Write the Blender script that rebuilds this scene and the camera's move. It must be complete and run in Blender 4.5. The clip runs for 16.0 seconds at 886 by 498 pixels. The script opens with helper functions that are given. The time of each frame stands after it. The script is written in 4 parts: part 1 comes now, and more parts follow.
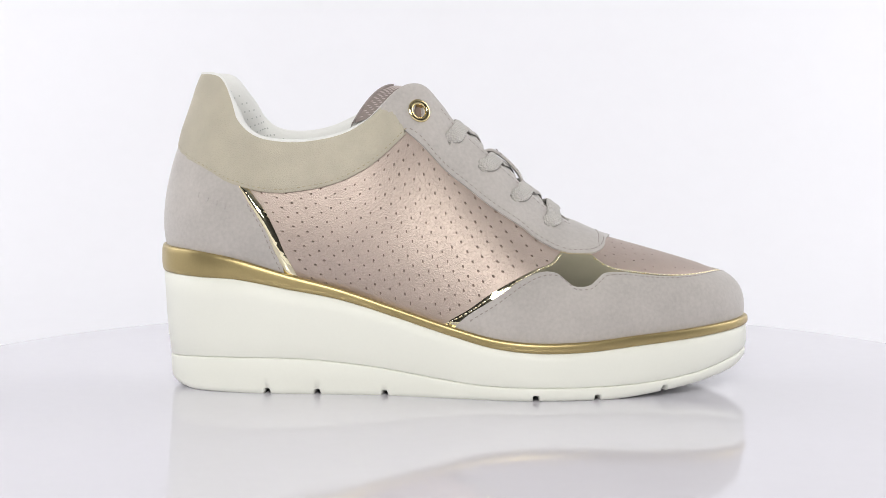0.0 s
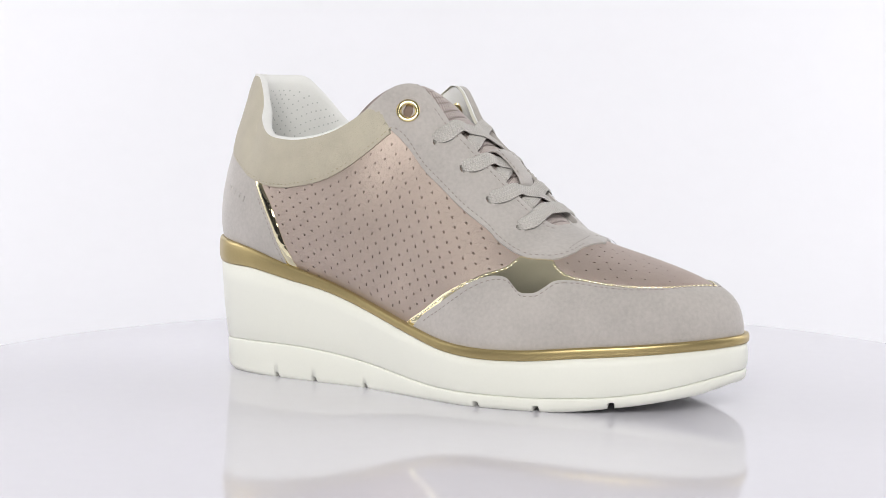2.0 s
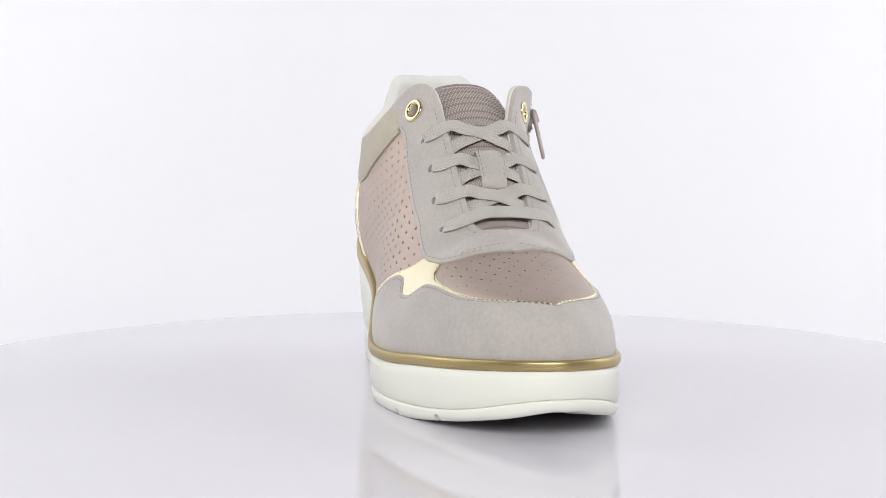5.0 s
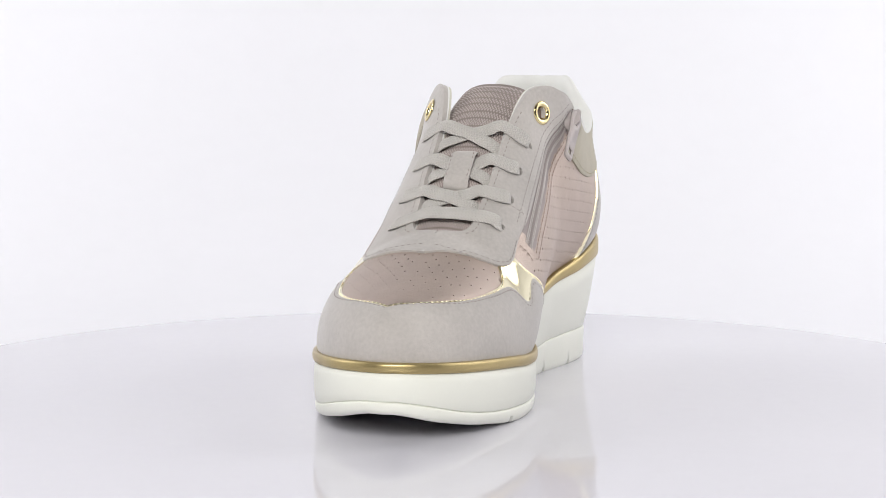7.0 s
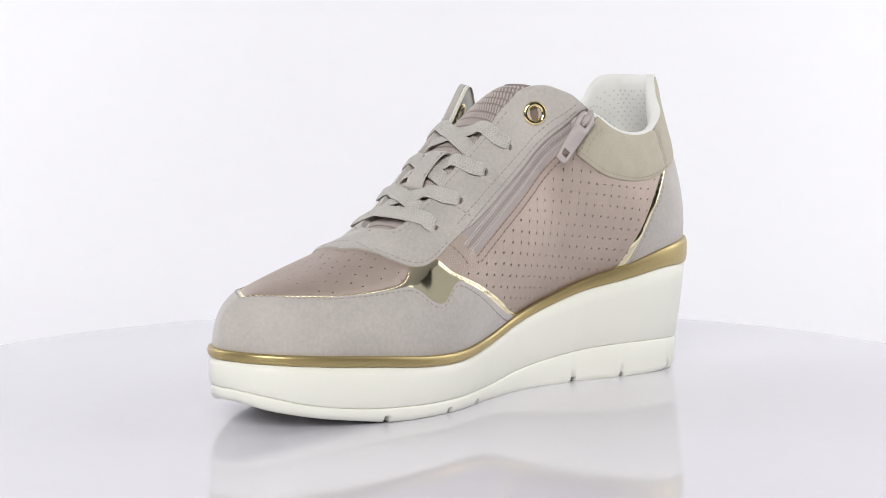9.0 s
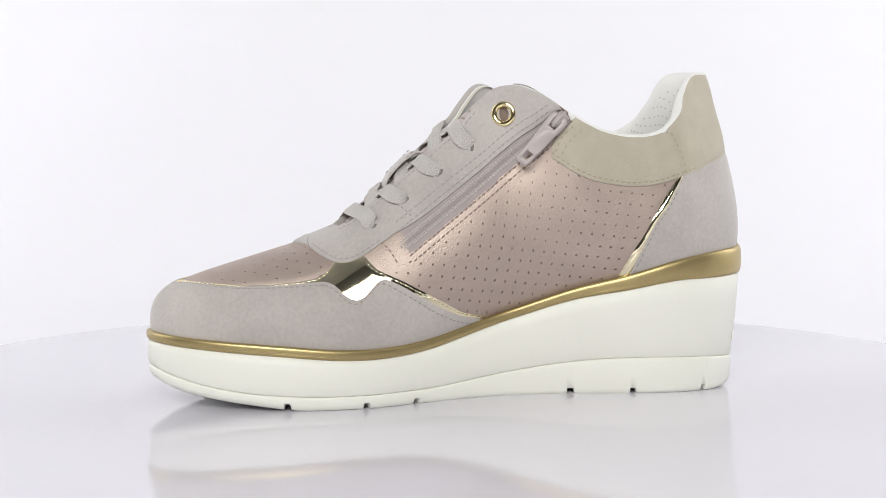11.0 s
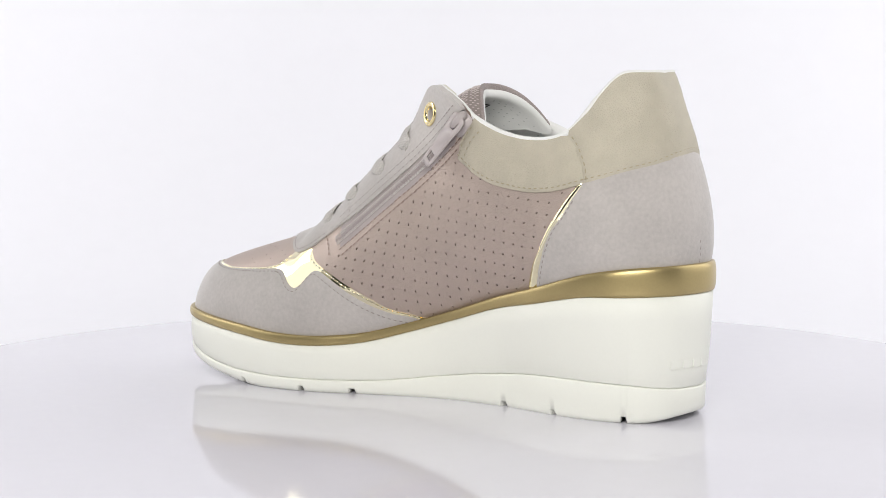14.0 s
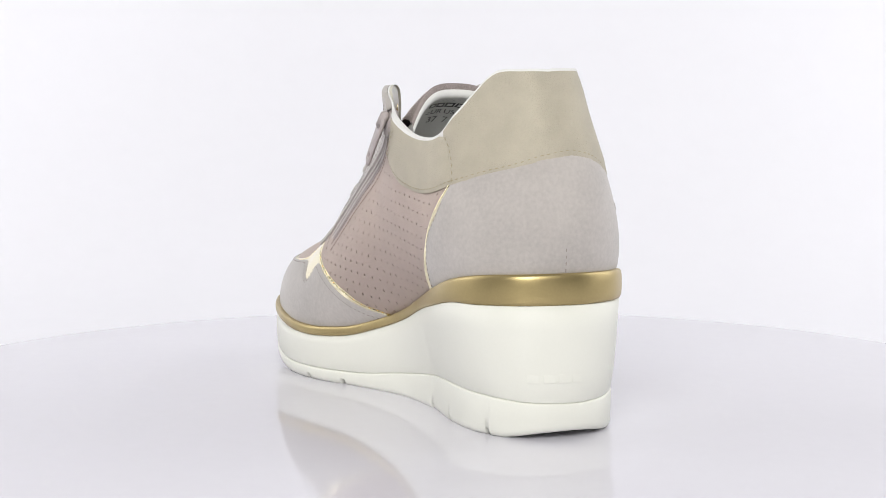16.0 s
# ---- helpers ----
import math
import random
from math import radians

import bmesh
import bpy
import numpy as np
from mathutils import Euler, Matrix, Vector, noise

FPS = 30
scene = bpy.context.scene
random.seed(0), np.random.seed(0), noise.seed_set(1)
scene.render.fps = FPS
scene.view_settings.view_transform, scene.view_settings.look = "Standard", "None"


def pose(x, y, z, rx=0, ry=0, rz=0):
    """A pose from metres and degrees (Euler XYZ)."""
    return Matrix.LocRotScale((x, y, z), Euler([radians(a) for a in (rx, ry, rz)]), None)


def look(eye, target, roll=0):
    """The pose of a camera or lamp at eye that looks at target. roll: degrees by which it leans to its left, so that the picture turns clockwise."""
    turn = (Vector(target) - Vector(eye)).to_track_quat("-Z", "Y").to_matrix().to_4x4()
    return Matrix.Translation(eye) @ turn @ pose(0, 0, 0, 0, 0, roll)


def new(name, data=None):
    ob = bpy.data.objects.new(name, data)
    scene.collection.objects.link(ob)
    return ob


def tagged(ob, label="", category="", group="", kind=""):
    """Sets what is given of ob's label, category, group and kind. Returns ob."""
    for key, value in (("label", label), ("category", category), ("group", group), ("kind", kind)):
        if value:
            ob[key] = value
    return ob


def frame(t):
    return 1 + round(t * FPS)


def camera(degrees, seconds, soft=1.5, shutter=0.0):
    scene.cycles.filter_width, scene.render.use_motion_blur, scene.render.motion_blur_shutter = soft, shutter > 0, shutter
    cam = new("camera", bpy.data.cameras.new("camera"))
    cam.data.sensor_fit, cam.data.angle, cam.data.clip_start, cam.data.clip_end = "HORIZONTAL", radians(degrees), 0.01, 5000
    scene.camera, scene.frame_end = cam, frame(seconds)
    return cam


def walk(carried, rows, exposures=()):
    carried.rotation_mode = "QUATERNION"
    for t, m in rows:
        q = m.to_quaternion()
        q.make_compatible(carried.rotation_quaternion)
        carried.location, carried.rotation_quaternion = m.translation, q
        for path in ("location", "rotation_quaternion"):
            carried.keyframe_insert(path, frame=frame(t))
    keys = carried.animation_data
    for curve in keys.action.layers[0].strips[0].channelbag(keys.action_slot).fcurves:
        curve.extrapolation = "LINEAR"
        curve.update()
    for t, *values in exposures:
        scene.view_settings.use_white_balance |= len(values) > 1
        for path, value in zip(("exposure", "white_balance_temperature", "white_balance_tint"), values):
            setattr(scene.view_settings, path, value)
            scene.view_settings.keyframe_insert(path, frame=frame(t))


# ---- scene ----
# ---------------------------------------------------------------- camera
K = 0.94  # the plan below is drawn in millimetres of a last 277 long; the shoe itself is 260
MM = K * 0.001
cam = camera(29.5, 16.0, soft=0.7)
EYE = Matrix.Translation((-3.43 * MM, -779 * MM, 135.0 * MM))
VIEW = EYE @ Euler((radians(90 - 5.204), 0, 0)).to_matrix().to_4x4()
walk(cam, [(0.0, VIEW), (16.0, VIEW)], exposures=[(0.0, 0.0), (16.0, 0.0)])


def turn_at(t):
    """The turntable's angle in degrees after t seconds."""
    return -(1.64 + 15.184 * t)


# ---------------------------------------------------------------- light
world = bpy.data.worlds.new("studio")
scene.world = world
world.use_nodes = True
world.node_tree.nodes["Background"].inputs[0].default_value = (0.96, 0.965, 1.0, 1)
world.node_tree.nodes["Background"].inputs[1].default_value = 0.42


def softbox(name, eye, target, w, h, power, col=(1.0, 0.985, 0.985)):
    d = bpy.data.lights.new(name, "AREA")
    d.shape, d.size, d.size_y, d.energy, d.color = "RECTANGLE", w, h, power, col
    ob = new(name, d)
    ob.matrix_world = look(eye, target)
    return ob


softbox("softbox_left", (-1.2, 0.25, 0.65), (0, 0, 0.06), 1.0, 1.3, 3.7)
softbox("softbox_right", (1.2, 0.25, 0.65), (0, 0, 0.06), 1.0, 1.3, 5.6)
softbox("softbox_front", (-0.12, -1.5, 0.85), (0, 0, 0.06), 1.0, 0.55, 23.2, (1.0, 0.985, 0.95))
softbox("backdrop_light_left", (-1.35, 0.5, 0.9), (-0.5, 1.5, 0.6), 0.6, 1.0, 8.1)
softbox("backdrop_light_right", (1.35, 0.5, 0.9), (0.5, 1.5, 0.6), 0.6, 1.0, 8.1)

# ---------------------------------------------------------------- materials
def shader(name, col, rough=0.5, metal=0.0, var=0.06, scale=40.0, bump=0.0, bump_scale=900.0, dist=0.0002, sheen=0.0, coat=0.0,
           voronoi=False, weave=False, spec=0.5, rough_var=0.0):
    """A surface with its base colour varied at two scales, fine relief and gloss."""
    m = bpy.data.materials.new(name)
    m.use_nodes = True
    nt = m.node_tree
    n, link = nt.nodes, nt.links.new
    b = n["Principled BSDF"]
    tc = n.new("ShaderNodeTexCoord")
    big, fine = n.new("ShaderNodeTexNoise"), n.new("ShaderNodeTexNoise")
    big.inputs["Scale"].default_value, big.inputs["Detail"].default_value = scale, 3
    fine.inputs["Scale"].default_value, fine.inputs["Detail"].default_value = scale * 22, 2
    link(tc.outputs["Object"], big.inputs["Vector"]), link(tc.outputs["Object"], fine.inputs["Vector"])
    add = n.new("ShaderNodeMath")
    add.operation = "MULTIPLY_ADD"
    add.inputs[1].default_value = 0.55
    link(fine.outputs["Fac"], add.inputs[0]), link(big.outputs["Fac"], add.inputs[2])
    ramp = n.new("ShaderNodeMapRange")
    ramp.inputs["From Min"].default_value, ramp.inputs["From Max"].default_value = 0.48, 1.07
    ramp.inputs["To Min"].default_value, ramp.inputs["To Max"].default_value = 1 - var, 1 + var
    link(add.outputs[0], ramp.inputs["Value"])
    mul = n.new("ShaderNodeVectorMath")
    mul.operation = "SCALE"
    mul.inputs[0].default_value = col
    link(ramp.outputs[0], mul.inputs["Scale"])
    link(mul.outputs[0], b.inputs["Base Color"])
    b.inputs["Roughness"].default_value, b.inputs["Metallic"].default_value = rough, metal
    b.inputs["Specular IOR Level"].default_value = spec
    b.inputs["Sheen Weight"].default_value, b.inputs["Coat Weight"].default_value = sheen, coat
    if rough_var:
        rr = n.new("ShaderNodeMapRange")
        rr.inputs["To Min"].default_value, rr.inputs["To Max"].default_value = rough - rough_var, rough + rough_var
        link(fine.outputs["Fac"], rr.inputs["Value"]), link(rr.outputs[0], b.inputs["Roughness"])
    if bump:
        if weave:
            # herringbone: slanting ridges in columns along the band
            cut = n.new("ShaderNodeSeparateXYZ")
            link(tc.outputs["UV"], cut.inputs[0])
            steps = []
            for op, val in (("PINGPONG", 1.0), ("ADD", 0.0), ("MULTIPLY", 4.4), ("SINE", 0.0), ("MULTIPLY_ADD", 0.5)):
                q = n.new("ShaderNodeMath")
                q.operation = op
                q.inputs[1].default_value = val
                if op == "MULTIPLY_ADD":
                    q.inputs[2].default_value = 0.5
                link(steps[-1].outputs[0] if steps else cut.outputs["Y"], q.inputs[0])
                steps.append(q)
            link(cut.outputs["X"], steps[1].inputs[1])
            out = steps[-1].outputs[0]
        elif voronoi:
            t = n.new("ShaderNodeTexVoronoi")
            t.feature = "DISTANCE_TO_EDGE"
            out = t.outputs["Distance"]
        else:
            t = n.new("ShaderNodeTexNoise")
            t.inputs["Detail"].default_value = 4 if bump_scale > 200 else 0
            out = t.outputs["Fac"]
        if not weave:
            t.inputs["Scale"].default_value = bump_scale
            link(tc.outputs["Object"], t.inputs["Vector"])
        if weave:
            dim = n.new("ShaderNodeMapRange")
            dim.inputs["To Min"].default_value, dim.inputs["To Max"].default_value = 0.86, 1.05
            both = n.new("ShaderNodeMath")
            both.operation = "MULTIPLY"
            link(out, dim.inputs["Value"]), link(dim.outputs[0], both.inputs[0]), link(ramp.outputs[0], both.inputs[1])
            link(both.outputs[0], mul.inputs["Scale"])
        bp = n.new("ShaderNodeBump")
        bp.inputs["Strength"].default_value, bp.inputs["Distance"].default_value = bump, dist
        link(out, bp.inputs["Height"]), link(bp.outputs[0], b.inputs["Normal"])
    return m


M_SUEDE = shader("grey_suede", (0.453, 0.423, 0.401), 0.95, 0, 0.15, 30, 0.6, 1600, 0.0002, sheen=0.45, spec=0.2)
M_PINK = shader("rose_leather", (0.475, 0.39, 0.34), 0.48, 0.6, 0.06, 90, 0.65, 1000, 0.0003, voronoi=True, rough_var=0.08)
M_BEIGE = shader("beige_leather", (0.47, 0.43, 0.34), 0.55, 0.15, 0.08, 110, 0.8, 1200, 0.0003, voronoi=True)
M_GOLD = shader("gold_foil", (0.87, 0.80, 0.56), 0.07, 1.0, 0.02, 120, 0.5, 60, 0.0012)
M_RAND = shader("gold_rand", (0.43, 0.34, 0.16), 0.36, 0.75, 0.06, 50, 0.1, 900, 0.0001)
M_WHITE = shader("white_rubber", (0.82, 0.825, 0.755), 0.5, 0, 0.012, 40, 0.12, 2500, 0.00005)
M_LINING = shader("white_lining", (0.78, 0.78, 0.76), 0.85, 0, 0.04, 70, 0.4, 1500, 0.0001)
# dark brown that paints the shade inside the perforations
M_HOLE_SHADE = shader("hole_shade", (0.22, 0.165, 0.135), 0.8, 0, 0.1, 80)
M_MESH = shader("tongue_mesh", (0.27, 0.225, 0.21), 0.8, 0.0, 0.1, 90, 0.5, 900, 0.0002, voronoi=True)
M_LACE = shader("lace_cotton", (0.54, 0.515, 0.485), 0.9, 0, 0.07, 150, 0.8, 260, 0.0003, sheen=0.2, weave=True)
M_THREAD = shader("grey_thread", (0.30, 0.265, 0.245), 0.8, 0, 0.1, 200)
M_GTHREAD = shader("beige_thread", (0.37, 0.325, 0.22), 0.7, 0, 0.1, 200)
M_BTHREAD = shader("brown_thread", (0.22, 0.155, 0.125), 0.7, 0, 0.1, 200)
M_FLAP = shader("flap_leather", (0.62, 0.60, 0.52), 0.7, 0, 0.05, 90, 0.4, 1200, 0.0002)
M_TAPE = shader("zip_tape", (0.37, 0.325, 0.315), 0.8, 0, 0.08, 120, 0.4, 2400, 0.0001)
M_ZIP = shader("zip_enamel", (0.47, 0.42, 0.41), 0.4, 0.0, 0.05, 120)
M_WEAVE = shader("tongue_thread", (0.52, 0.45, 0.43), 0.6, 0.0, 0.12, 90, sheen=0.3)
M_ROLL = shader("tongue_roll", (0.33, 0.28, 0.265), 0.7, 0.0, 0.3, 60, 1.0, 800, 0.0005, voronoi=True)
M_COIL = shader("zip_coil", (0.56, 0.52, 0.505), 0.6, 0, 0.05, 200)
M_EYELET = shader("gold_metal", (0.82, 0.69, 0.38), 0.14, 1.0, 0.03, 120)
M_DOT = shader("lining_pore", (0.56, 0.57, 0.55), 0.9, 0, 0.05, 200)
M_INK = shader("grey_ink", (0.10, 0.10, 0.11), 0.8, 0, 0.1, 200)
M_TOP = shader("white_acrylic", (0.705, 0.695, 0.755), 0.07, 0, 0.015, 6, spec=0.5)
M_EDGE = shader("acrylic_edge", (0.82, 0.81, 0.84), 0.2, 0, 0.01, 6)
M_BACK = shader("white_paper", (0.84, 0.84, 0.875), 0.9, 0, 0.01, 2)
M_CEIL = shader("pale_grey_paint", (0.36, 0.36, 0.36), 0.9, 0, 0.03, 3)
M_ROOM = shader("grey_room", (0.06, 0.06, 0.065), 0.9, 0, 0.02, 2)

# ---------------------------------------------------------------- helpers for meshes
def part(name, bm, material, parent, label="", smooth=True):
    """Links a bmesh as one mesh object under a thing or a part."""
    me = bpy.data.meshes.new(name)
    bmesh.ops.recalc_face_normals(bm, faces=bm.faces)
    if smooth:
        for f in bm.faces:
            f.smooth = True
    bm.to_mesh(me)
    bm.free()
    me.materials.append(material)
    ob = new(name, me)
    ob.parent = parent
    return tagged(ob, label)


def spline(pts, n, closed=False):
    """n points along a Catmull-Rom curve through pts, evenly by length."""
    p = np.array(pts, float)
    ext = np.vstack([p[-1:], p, p[:2]]) if closed else np.vstack([2 * p[0] - p[1], p, 2 * p[-1] - p[-2]])
    out = []
    for i in range(1, len(ext) - 2):
        a, b, c, d = ext[i - 1:i + 3]
        for t in np.linspace(0, 1, 24, endpoint=False):
            out.append(0.5 * (2 * b + (c - a) * t + (2 * a - 5 * b + 4 * c - d) * t * t + (3 * b - a - 3 * c + d) * t ** 3))
    out.append(ext[-2])
    out = np.array(out)
    s = np.concatenate([[0], np.cumsum(np.linalg.norm(np.diff(out, axis=0), axis=1))])
    q = np.linspace(0, s[-1], n + 1 if closed else n)
    if closed:
        q = q[:-1]
    return np.stack([np.interp(q, s, out[:, k]) for k in range(p.shape[1])], 1)


def along(table, x):
    """A smooth value at x from rows of (x, value)."""
    t = np.array(table, float)
    g = np.gradient(t[:, 1], t[:, 0])
    x = np.clip(np.asarray(x, float), t[0, 0], t[-1, 0])
    i = np.clip(np.searchsorted(t[:, 0], x) - 1, 0, len(t) - 2)
    h = t[i + 1, 0] - t[i, 0]
    s = (x - t[i, 0]) / h
    return ((1 + 2 * s) * (1 - s) ** 2 * t[i, 1] + s * (1 - s) ** 2 * h * g[i] + s * s * (3 - 2 * s) * t[i + 1, 1]
            + s * s * (s - 1) * h * g[i + 1])


# ---------------------------------------------------------------- the last: plan of the sole and the surface of the upper
# outline of the gold rand, seen from above: heel, lateral side, toe, medial side
RIM = [(-135, 6), (-130.5, -7), (-122.5, -16.5), (-111, -23.8), (-90, -28.8), (-60, -30.1), (-30, -31.8), (0, -38), (30, -44), (50, -43.5), (69.5, -39.6),
       (88.5, -33.2), (104.5, -26.2), (119.5, -17), (133, -4.2), (140.6, 12), (138.2, 26), (129.6, 37), (116, 44.6), (99.5, 50.2), (80, 54.4), (60, 55.6),
       (40, 52.4), (15, 43), (-15, 35.4), (-45, 38.2), (-75, 45.6), (-99, 47.2), (-116, 42.6), (-128.5, 32.4), (-134, 19)]
# how far the sole draws in from the rand down to the tread, on both sides
TAPER = {-1: [(-137, 1.0), (-115, 2.0), (-85, 2.4), (-29, 2.3), (10, 1.0), (40, 0.4), (80, 0), (140, 0)],
         1: [(-137, 1.0), (-125, 3.0), (-112, 5.2), (-95, 6.0), (-75, 6.6), (-48, 5.4), (-20, 2.0), (15, 0.6), (50, 0.2), (140, 0)]}
RAND_TOP = [(-137, 66.3), (-115, 64.9), (-99, 62.5), (-70, 54.6), (-50, 49.4), (-25, 41.2), (0, 33.4), (20, 28.2), (40, 26.2), (60, 26.4), (85, 28.5), (110, 30.3), (140, 32.6)]
RAND_HIGH = [(-137, 12.6), (-112, 11.6), (-97, 9.6), (-70, 6.8), (-45, 5), (-13, 4.3), (20, 4.4), (60, 4.6), (110, 4.5), (140, 4.2)]
GROOVE = [(-137, 14), (-120, 15.6), (-99, 16.3), (-60, 15.7), (-38, 13.5), (-13, 10), (12, 6.8), (45, 6), (72, 6.2), (97, 7.6), (120, 11.3), (132, 14.6),
          (140, 17)]
TREAD = [(-137, 3.5), (-130, 1.6), (-122, 0.2), (-112, 0), (60, 0), (76, 0.1), (86, 1.0), (97, 2.4), (110, 4.2), (124, 6.9), (133, 9.1), (140, 11.9)]

# stations of the upper: x of the foot, then the top edge (x, lateral y, medial y, z), the lower handle (rise, lateral and medial bulge) and the
# upper one (reach, lateral and medial angle below the horizontal)
STATIONS = [
    (-135, -114.2, 12, 12, 144.3, 0.36, 0.05, 0.05, 0.3, 74, 74),
    (-128, -113.0, 2, 22.5, 144.5, 0.36, 0.03, 0.06, 0.3, 76, 76),
    (-115, -104.0, -5.5, 30, 143.7, 0.36, 0.05, 0.13, 0.32, 80, 80),
    (-105, -97.5, -11, 37, 135.2, 0.36, 0.12, 0.18, 0.32, 84, 84),
    (-97, -93.5, -17.5, 43.5, 126.7, 0.36, 0.13, 0.21, 0.32, 86, 86),
    (-87, -85, -24, 45.5, 118.5, 0.36, 0.14, 0.22, 0.32, 86, 86),
    (-72, -72, -27, 46.5, 115.7, 0.36, 0.14, 0.23, 0.32, 86, 86),
    (-57, -57, -28.5, 48.0, 117.2, 0.36, 0.16, 0.25, 0.32, 84, 86),
    (-46, -44.5, -27.5, 49.0, 121.2, 0.36, 0.15, 0.25, 0.32, 80, 84),
    (-38, -35, -24, 47.0, 127.7, 0.36, 0.11, 0.26, 0.32, 74, 84),
    (-30, -28, -18.5, 45.5, 134.2, 0.36, 0.07, 0.26, 0.32, 68, 82),
    (-22, -20, -12, 40.5, 139.7, 0.36, 0.05, 0.27, 0.32, 70, 76),
    (-14, -12, -6.5, 34.5, 139.2, 0.36, 0.03, 0.31, 0.32, 64, 64),
    (-6, -5, -4, 30.5, 131.8, 0.36, 0.02, 0.31, 0.32, 58, 55),
    (2, 1, -3, 28, 123.7, 0.36, 0.02, 0.3, 0.32, 50, 49),
    (13, 13, -2, 27, 112.1, 0.36, 0.02, 0.26, 0.32, 43, 46),
    (28, 27, -2, 27, 99.3, 0.36, 0.02, 0.2, 0.32, 40, 44),
    (43, 41, -1, 25.5, 85.8, 0.36, 0.02, 0.11, 0.34, 34, 37),
    (55, 53.2, 0.5, 24, 76.9, 0.38, 0.02, 0.06, 0.36, 24, 27),
    (63, 57, 12, 12, 75.7, 0.4, 0.02, 0.05, 0.4, 0, 0),
    (76, 70, 12, 12, 70.0, 0.42, 0.02, 0.04, 0.42, 0, 0),
    (91, 87, 13, 13, 65.1, 0.45, 0.04, 0.04, 0.45, 1, 1),
    (105, 100, 14, 14, 61.4, 0.48, 0.05, 0.05, 0.48, 3, 3),
    (118.5, 109, 14, 14, 58.8, 0.5, 0.06, 0.06, 0.5, 6, 6),
    (131, 114, 14, 14, 57.3, 0.5, 0.08, 0.08, 0.5, 11, 11),
    (140.6, 116, 14, 14, 56.4, 0.5, 0.08, 0.08, 0.5, 18, 18)]

# the medial side stands higher by the zip
MEDIAL_RISE = [(-120, 0), (-90, 0), (-75, 1), (-58, 2.5), (-45, 4.8), (-34, 5), (-24, 1), (-14, -1), (-4, -1.3), (15, -1.2), (30, -0.6), (45, 0), (52, 0), (60, 0), (120, 0)]

# and the lateral side dips behind the heel tab and along the ankle
LATERAL_DROP = [(-120, 0), (-108, 0), (-101, -1.5), (-97.5, -4.2), (-93, -3.5), (-88, -2.2), (-80, -1.4), (-60, -1.5), (-42, -2.2), (-32, -2.5), (-24, -0.5),
                (-16, 0), (-8, 0), (0, 0), (20, 0), (120, 0)]

RIM_FINE = spline(RIM, 1200, closed=True)
TOE_AT = int(np.argmax(RIM_FINE[:, 0] - 0.02 * abs(RIM_FINE[:, 1] - 14)))


def normals_2d(p):
    """Outward unit normals of a closed plan curve."""
    d = np.roll(p, -1, 0) - np.roll(p, 1, 0)
    n = np.stack([d[:, 1], -d[:, 0]], 1)
    return n / np.linalg.norm(n, axis=1)[:, None]


RIM_N = normals_2d(RIM_FINE)


def last_table(side, n=261):
    """Feet, handles and top edge of the upper on one side (-1 lateral, 1 medial) at n even stations."""
    st = np.array(STATIONS)
    k = np.arange(len(st))
    q = np.linspace(0, len(st) - 1, n)
    col = lambda j: along(np.stack([k, st[:, j]], 1), q)
    half = np.arange(0, TOE_AT + 1) if side < 0 else np.concatenate([[0], np.arange(1199, TOE_AT - 1, -1)])
    arc = np.concatenate([[0], np.cumsum(np.linalg.norm(np.diff(RIM_FINE[half], axis=0), axis=1))])
    bx = st[:, 0]
    px = RIM_FINE[half, 0]
    at = np.array([arc[0] if i == 0 else arc[-1] if i == len(st) - 1 else np.interp(bx[i], np.maximum.accumulate(px), arc) for i in k])
    at = along(np.stack([k, at], 1), q)
    foot = np.stack([np.interp(at, arc, RIM_FINE[half, j]) for j in (0, 1)], 1)
    nrm = np.stack([np.interp(at, arc, RIM_N[half, j]) for j in (0, 1)], 1)
    nrm /= np.linalg.norm(nrm, axis=1)[:, None]
    b = np.column_stack([foot - 3.4 * nrm, along(RAND_TOP, foot[:, 0]) - 1.0])
    t = np.stack([col(1), col(2 if side < 0 else 3), col(4)], 1)
    ridge = q >= 19
    t[ridge, 1] = np.interp(q[ridge], k, st[:, 2])
    if side > 0:
        t[:, 2] += along(MEDIAL_RISE, t[:, 0])
    else:
        t[:, 2] += along(LATERAL_DROP, t[:, 0])
    gap = np.linalg.norm(t - b, axis=1)[:, None]
    out = b[:, :2] - t[:, :2]
    out = out / np.maximum(np.linalg.norm(out, axis=1), 1e-6)[:, None]
    rise, bulge, reach, ang = (col(j)[:, None] for j in ((5, 6, 8, 9) if side < 0 else (5, 7, 8, 10)))
    p1 = b + gap * np.hstack([nrm * bulge, rise])
    p2 = t + gap * reach * np.hstack([out * np.cos(np.radians(ang)), -np.sin(np.radians(ang))])
    k = np.exp(-0.5 * (np.arange(-48, 49) / (9.0 if side < 0 else 16.0)) ** 2)
    k /= k.sum()
    fade = np.exp(-(np.arange(n) / 22.0) ** 2)

    def soft(a):
        # both sides meet at the heel with a common tangent: x and z mirror there, y runs on
        cols = []
        for j in range(3):
            q = np.pad(a[:, j], 48, mode="reflect", reflect_type="odd")
            if j != 1:
                q[:48] = a[48:0:-1, j]
            q = np.convolve(q, k, "valid")
            cols.append(q + (a[0, j] - q[0]) * fade)
        return np.stack(cols, 1)

    return b, soft(p1), soft(p2), t


LAST = {-1: last_table(-1), 1: last_table(1)}


